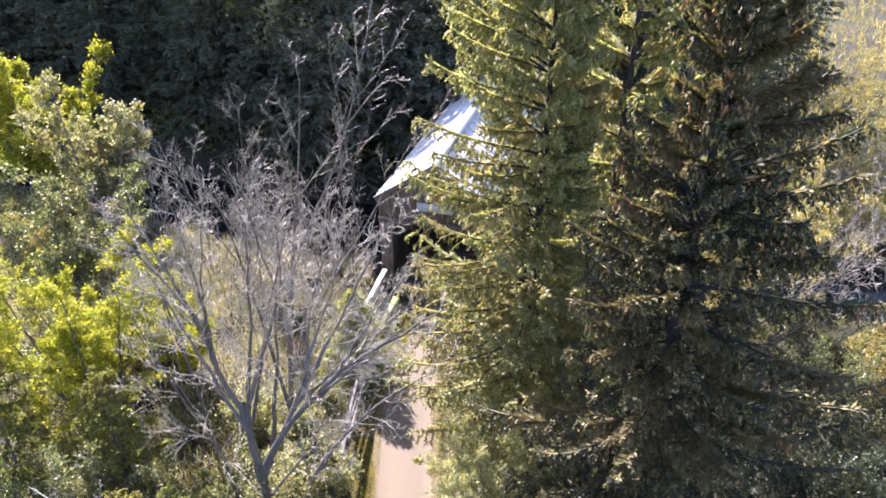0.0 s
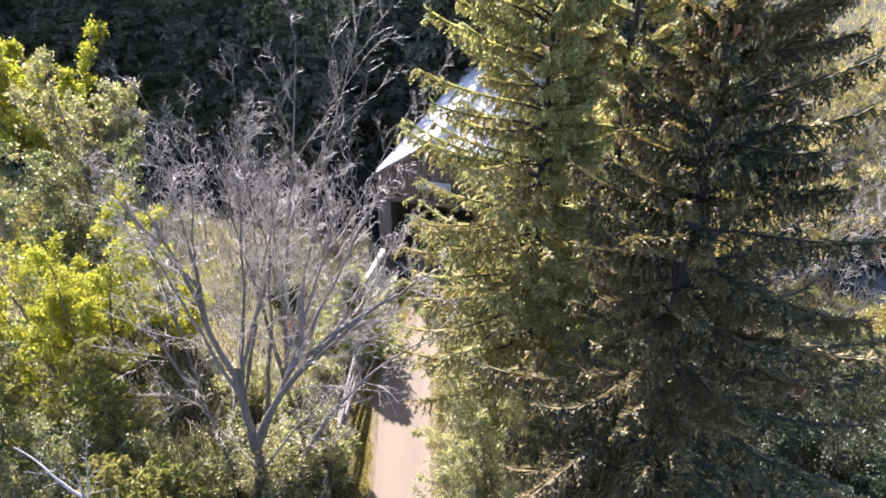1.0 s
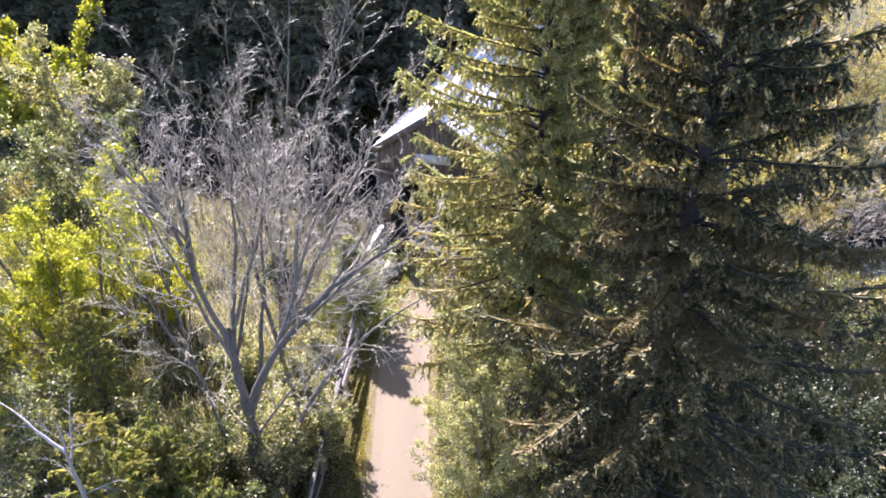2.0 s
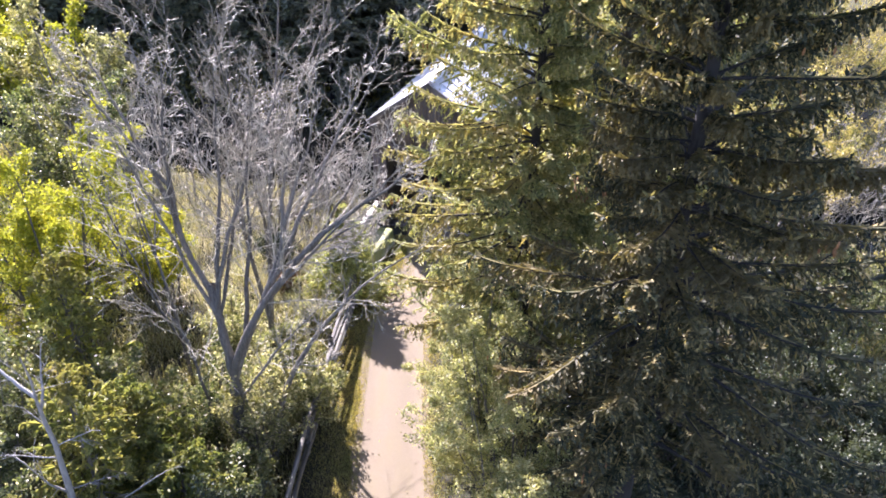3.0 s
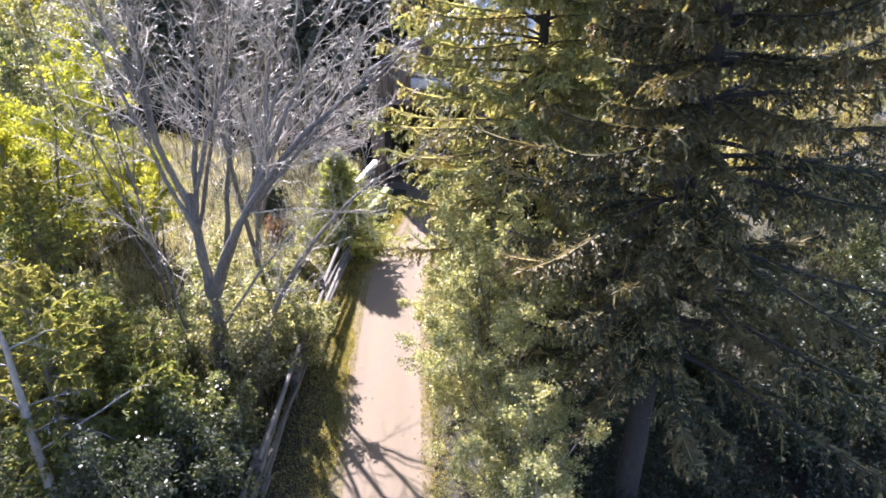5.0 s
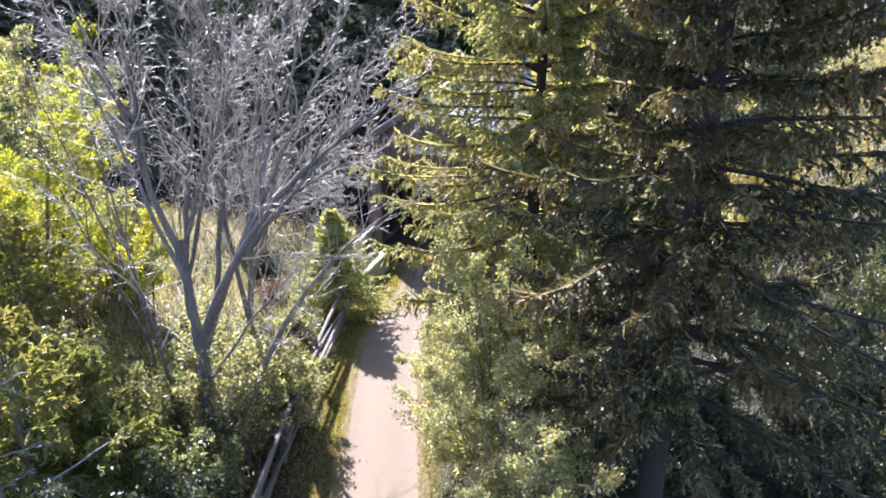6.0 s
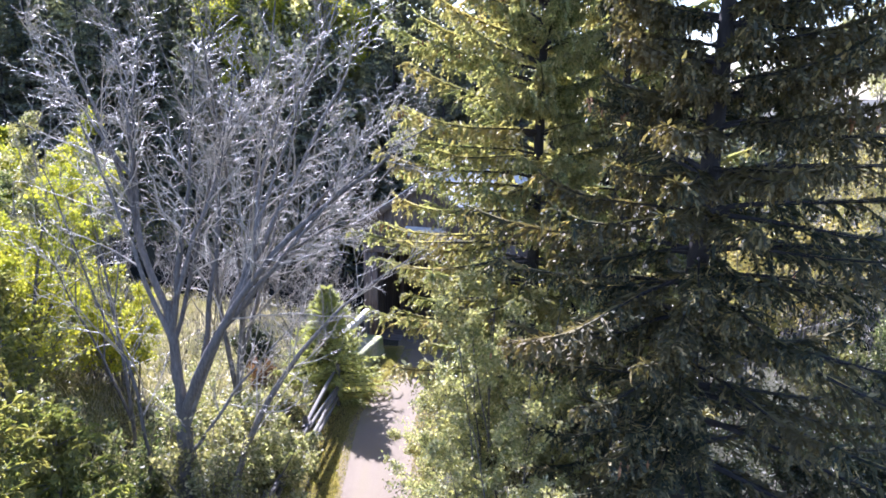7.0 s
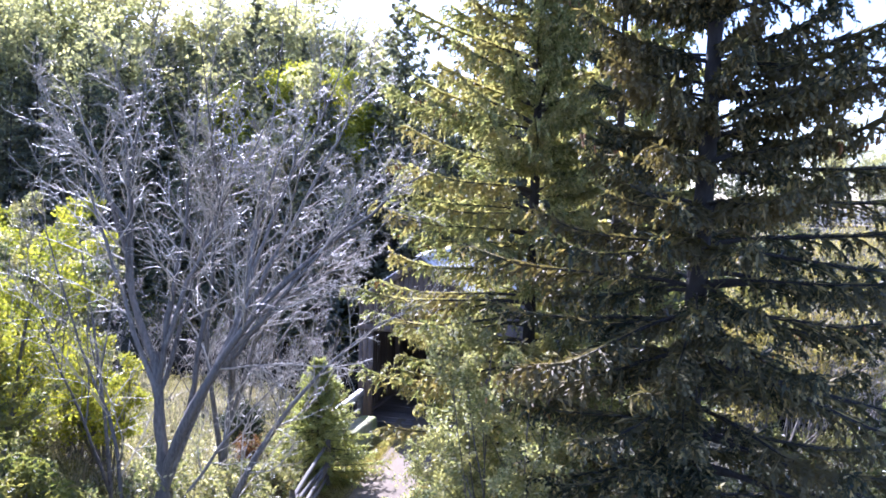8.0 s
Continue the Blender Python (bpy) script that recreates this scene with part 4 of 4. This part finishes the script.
# left of the fence
shrub("yellow_tree", (-9.2, 13.8), 6.4, 2.3, 34000, LEAF_YELLOW, 0.085, "small bright yellow-green autumn tree", 12, "tree", thick=0.06, shape=0.6)
shrub("yellow_tree", (-8.0, 17.0), 3.6, 1.8, 15000, LEAF_YELLOW, 0.08, "low yellow-green autumn tree", 10, "tree", thick=0.04, shape=0.6)
shrub("broadleaf_tree", (-17.8, 29.0), 6.8, 3.4, 24000, LEAF_YELLOW, 0.16, "yellow-green broadleaf tree on the creek bank", 12, "tree", thick=0.09, shape=0.6)
shrub("broadleaf_tree", (-14.4, 26.5), 6.4, 3.0, 26000, LEAF_PALE, 0.12, "pale green spreading tree on the creek bank", 12, "tree", thick=0.08, shape=0.6)
shrub("broadleaf_tree", (-12.2, 20.0), 5.2, 2.4, 20000, LEAF_GREEN, 0.10, "green broadleaf tree among the meadow shrubs", 12, "tree", thick=0.06, shape=0.6)
for x, y, hh, ww, c, mat, lab in ((-3.55, 11.7, 2.3, 0.95, 26000, LEAF_PALE, "pale-leaved bush leaning over the rail fence"), (-3.7, 9.3, 2.0, 0.9, 17000, LEAF_GREEN, "green bush crowding the rail fence"), (-4.0, 13.6, 1.9, 0.9, 15000, LEAF_PALE, "pale-leaved bush behind the rail fence"),
                                  (-3.12, 12.5, 1.7, 0.7, 12000, LEAF_PALE, "pale-leaved bush hanging through the rail fence"), (-3.7, 8.0, 2.3, 0.8, 12000, LEAF_DEEP_SHADED, "dark green bush crowding the rail fence"), (-3.7, 15.6, 1.2, 0.55, 10000, LEAF_PALE, "low pale-leaved bush at the fence end"), (-3.75, 10.9, 2.8, 0.9, 9000, LEAF_PALE, "pale-leaved bush round the foot of the bare tree"), (-5.0, 11.0, 2.6, 1.2, 13000, LEAF_GREEN, "green bush under the bare tree"), (-6.6, 10.6, 3.2, 1.4, 17000, LEAF_GREEN, "green bush beside the bare trees"), (-4.3, 7.3, 2.9, 1.1, 15000, LEAF_DEEP_SHADED, "dark green bush near the dead birch"),
                                  (-8.4, 9.6, 3.8, 1.6, 17000, LEAF_GREEN, "tall green bush in the thicket"), (-10.0, 15.5, 3.6, 1.8, 16000, LEAF_GREEN, "green bush in the thicket"), (-5.4, 14.6, 1.8, 1.2, 9000, LEAF_PALE, "pale-leaved bush in the grass"), (-9.3, 18.0, 3.0, 1.6, 13000, LEAF_PALE, "pale-leaved bush in the grass"),
                                  (-18.5, 26.0, 3.0, 2.0, 9000, LEAF_GREEN, "green bush on the creek bank"), (-16.4, 24.2, 2.6, 1.8, 9000, LEAF_GREEN, "green bush on the creek bank"), (-21.0, 27.5, 3.2, 2.2, 8000, LEAF_YELLOW, "yellowing bush on the creek bank"), (-7.2, 7.2, 3.2, 1.4, 12000, LEAF_GREEN, "green bush in the thicket"),
                                  (-12.5, 15.0, 3.4, 1.9, 12000, LEAF_GREEN, "green bush in the thicket"), (-13.5, 19.0, 3.2, 2.0, 11000, LEAF_YELLOW, "yellowing bush in the thicket"), (-15.5, 23.0, 3.4, 2.0, 10000, LEAF_GOLD, "golden bush near the creek bank"), (-10.5, 17.5, 2.6, 1.6, 9000, LEAF_YELLOW, "yellowing bush in the thicket")):
    shrub("thicket_bush", (x, y), hh, ww, int(c * 0.68), mat, 0.08, lab, 12, first=0.12, shape=0.55, wood=y < 12)

for x, y, hh in ((-6.0, 8.6, 4.6), (-7.6, 11.6, 4.8), (-5.6, 9.6, 3.4), (-10.5, 12.0, 5.2), (-4.6, 8.8, 2.6)):
    spruce("cedar", (x, y), hh, 1.25, 66, "dense dark green cedar in the thicket", LEAF_DARK, 0.2, 11, 5, 1, 0.045, (0.10, 0.28), 0.07, 0.1, BARK_GREY, 0.40, wood=False)


# Bush added to stand for a dark hollow; no hollow is modelled.
shrub("thicket_bush", (-5.3, 19.0), 1.3, 0.9, 7000, LEAF_DEEP_SHADED, 0.08, "low bush with darkened leaves standing in for a dark hollow in the grass", 10, first=0.1, shape=0.55)
shrub("rusty_shrub", (-4.75, 17.7), 0.9, 0.5, 3000, LEAF_RUST, 0.07, "small rust-brown withered shrub in the grass", 8, first=0.1, shape=0.5)


# ---- grass ----
def grass(name, count, where, high, leaf, label, wide=0.012, spread=0.35):
    at = where(count)
    z = land(at[:, 0], at[:, 1])
    base = np.column_stack([at, z - 0.02])
    n = len(base)
    way = np.column_stack([rng.normal(0, spread, (n, 2)), np.ones(n)])
    ob = new(name, mesh_of(name, *leaves(base, way, high * rng.uniform(0.5, 1.3, n), wide * rng.uniform(0.7, 1.4, n), 0.2), leaf))
    tagged(ob, label, "grass", kind="stuff")


def field(x0, x1, y0, y1, clump=0.5, fray=1.0):
    def pick(n):
        p = np.column_stack([rng.uniform(x0, x1, n * 2), rng.uniform(y0, y1, n * 2)]) + rng.normal(0, 1, (n * 2, 2)) * (0.15 * fray, fray)
        p = p[(p[:, 0] < -3.0) | (p[:, 0] > 0.2)]
        n2 = len(p)
        keep = np.sin(p[:, 0] * 1.7 + 2 * np.sin(p[:, 1] * 1.1)) * np.sin(p[:, 1] * 1.3 + p[:, 0]) + rng.normal(0, 0.6, n2) > -clump
        keep &= np.abs(p[:, 0] - track_middle(p[:, 1])) > 1.0
        keep &= np.abs(p[:, 1] - creek_y(p[:, 0])) > 3.6
        return p[keep][:n]
    return pick


def verge(side):
    def pick(n):
        y = rng.uniform(4, 21.4, n)
        x = track_middle(y) + side * (0.70 + np.abs(rng.normal(0, 0.30 if side > 0 else 0.62, n)))
        return np.column_stack([x, y])
    return pick


grass("verge_grass", 70000, verge(-1), 0.07, VERGE, "short yellow-green grass along the track", 0.012)
grass("verge_grass", 16000, verge(1), 0.09, VERGE, "short yellow-green grass along the track", 0.012)
grass("verge_grass", 9000, lambda n: (lambda y: np.column_stack([track_middle(y) - 0.95 + np.abs(rng.normal(0, 0.32, n)), y]))(rng.uniform(17.6, 21.2, n)), 0.05, VERGE, "short mossy grass in front of the bridge portal", 0.012)
grass("meadow_grass", 52000, field(-24, -2.9, 12.5, 29, 0.3, 2.0), 0.50, STRAW, "tall pale dry grass behind the bare trees", 0.020)
grass("thicket_grass", 22000, field(-12, -2.9, 3, 17, 0.3, 1.5), 0.45, GRASS, "rough green grass in the thicket", 0.020)
grass("meadow_grass", 34000, field(10.0, 24, 11, 32, 0.3, 1.2), 0.45, GRASS, "rough grass beyond the spruces", 0.022)
grass("far_meadow_grass", 24000, field(8, 70, 30, 95, 0.6, 4.0), 0.7, VERGE, "pale far meadow grass", 0.07)


def herbs(name, count, where, high, leaf, label, size=0.06, each=22):
    """Knee-high weeds: leaves up a leaning stalk."""
    at = where(count)
    base = np.column_stack([at, land(at[:, 0], at[:, 1])])
    n = len(base)
    tall = high * rng.uniform(0.4, 1.3, n)
    lean = np.column_stack([rng.normal(0, 0.2, (n, 2)), np.ones(n)])
    f = rng.uniform(0.1, 1.0, (n, each, 1))
    p = (base[:, None] + lean[:, None] * tall[:, None, None] * f + rng.normal(0, 0.05, (n, each, 3))).reshape(-1, 3)
    way = rng.normal(0, 1, p.shape) + UP * 0.5
    m = len(p)
    ob = new(name, mesh_of(name, *leaves(p, way, size * rng.uniform(0.6, 1.5, m), size * 0.4 * rng.uniform(0.7, 1.3, m)), leaf))
    tagged(ob, label, "weeds", kind="stuff")


herbs("meadow_weeds", 4200, field(-18, -2.9, 12.5, 29, 0.3, 2.0), 0.7, LEAF_PALE, "pale weeds in the dry grass")
herbs("meadow_weeds", 600, field(-18, -2.9, 12.5, 29, 0.3, 2.0), 0.8, LEAF_GOLD, "yellow weeds in the dry grass", 0.05)
herbs("thicket_weeds", 1800, field(-12, -2.9, 3, 17, 0.3, 1.5), 0.8, LEAF_GREEN, "green weeds in the thicket")
herbs("meadow_weeds", 1500, field(10.0, 24, 11, 32, 0.3, 1.2), 0.8, LEAF_GREEN, "green weeds beyond the spruces", 0.07)
# Weed leaves darkened to stand in for spruce shade.
herbs("shade_weeds", 6500, field(1.6, 14.0, 3, 18, 1.2, 1.0), 0.60, LEAF_DEEP_SHADED, "weeds with painted-in shade on the soil under the spruces", 0.08, 16)
herbs("bank_undergrowth", 1800, lambda n: (lambda x: np.column_stack([x, creek_y(x) + 3.8 + np.abs(rng.normal(0, 6, n))]))(rng.uniform(-46, 12, n)), 1.6, LEAF_DARK, "dark undergrowth on the far creek bank", 0.22, 14)


fy = rng.uniform(6, 20, 80)
fx = track_middle(fy) + rng.choice((-0.62, 0.62), 80) + rng.normal(0, 0.32, 80)
fallen = new("fallen_leaves", mesh_of("fallen_leaves", *leaves(np.column_stack([fx, fy, land(fx, fy) + 0.045]), np.column_stack([rng.normal(0, 1, (80, 2)), rng.normal(0, 0.15, 80)]), rng.uniform(0.035, 0.07, 80), 0.03), LEAF_GOLD))
tagged(fallen, "scattered brown fallen leaves on the sandy track", "fallen leaves", kind="stuff")


# ---- woods behind the creek ----
far_spruce = [spruce("far_spruce", (x, y), hh, 3.9, 110, "dark spruce in the shaded wood behind the creek", SPRUCE_HAZED, 0.5, 12, 4, 0, 0.17, (0.22, 0.50), 0.14, 0.3, BARK_DARK, 0.36, "wood behind the creek", False, 0.85, 0.1, 0.0, 1, whorl=5) for x, y, hh in ((-10.5, 39.0, 18.0), (-2.5, 40.0, 20.0))]
far_broad = [shrub("far_tree", (x, y), hh, 3.6, 8000, LEAF_HAZED, 0.30, "yellow-green tree in the wood behind the creek", 9, "tree", "wood behind the creek", BARK_GREY, 0.12, first=0.45, shape=0.6, wood=False) for x, y, hh in ((-7.0, 37.0, 13.5), (-22.0, 46.0, 17.0))]
for n in range(96):
    row, x = n // 24, -42 + (n % 24) * 2.3 + rng.uniform(-1.0, 1.0)
    y = float(creek_y(x)) + 5.6 + row * 6.0 + rng.uniform(-1.2, 1.2)
    if x > 4:
        y += 6
    src = far_broad[n % 2] if rng.uniform() < (0.0, 0.2, 0.7, 0.85)[row] * (x < -8) else far_spruce[n % 2]
    k = rng.uniform(0.60, 0.84) if row == 0 else rng.uniform(0.72, 0.95) + (0.0, 0.06, 0.20, 0.26)[row] * (src in far_broad)
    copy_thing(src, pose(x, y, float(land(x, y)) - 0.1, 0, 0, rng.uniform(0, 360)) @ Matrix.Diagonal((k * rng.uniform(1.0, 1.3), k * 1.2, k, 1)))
for x, y, hh, ww in ((-9.6, 37.0, 12.5, 2.6), (-6.9, 37.5, 13.5, 2.3)):
    shrub("far_tree", (x, y), hh, ww, 19000, LEAF_YELLOW, 0.2, "bright yellow-green tree at the edge of the wood", 10, "tree", "", BARK_DARK, 0.06, first=0.84, shape=0.6, wood=False)
for n in range(34):
    x, y = 34 + n * 4.6 + rng.uniform(-2, 2), 112 + rng.uniform(-6, 25)
    k = rng.uniform(0.55, 0.95)
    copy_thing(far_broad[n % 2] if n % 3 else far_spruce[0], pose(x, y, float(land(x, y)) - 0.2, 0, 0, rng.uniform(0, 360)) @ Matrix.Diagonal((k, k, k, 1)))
for x, y in ((15.5, 36.5), (18.5, 39.0), (13.0, 41.0), (22.0, 46.0), (24.6, 49.5), (20.4, 50.0)):
    copy_thing(far_spruce[0], pose(x, y, float(land(x, y)) - 0.1, 0, 0, x * 40) @ Matrix.Diagonal((0.6, 0.6, 0.6, 1)))
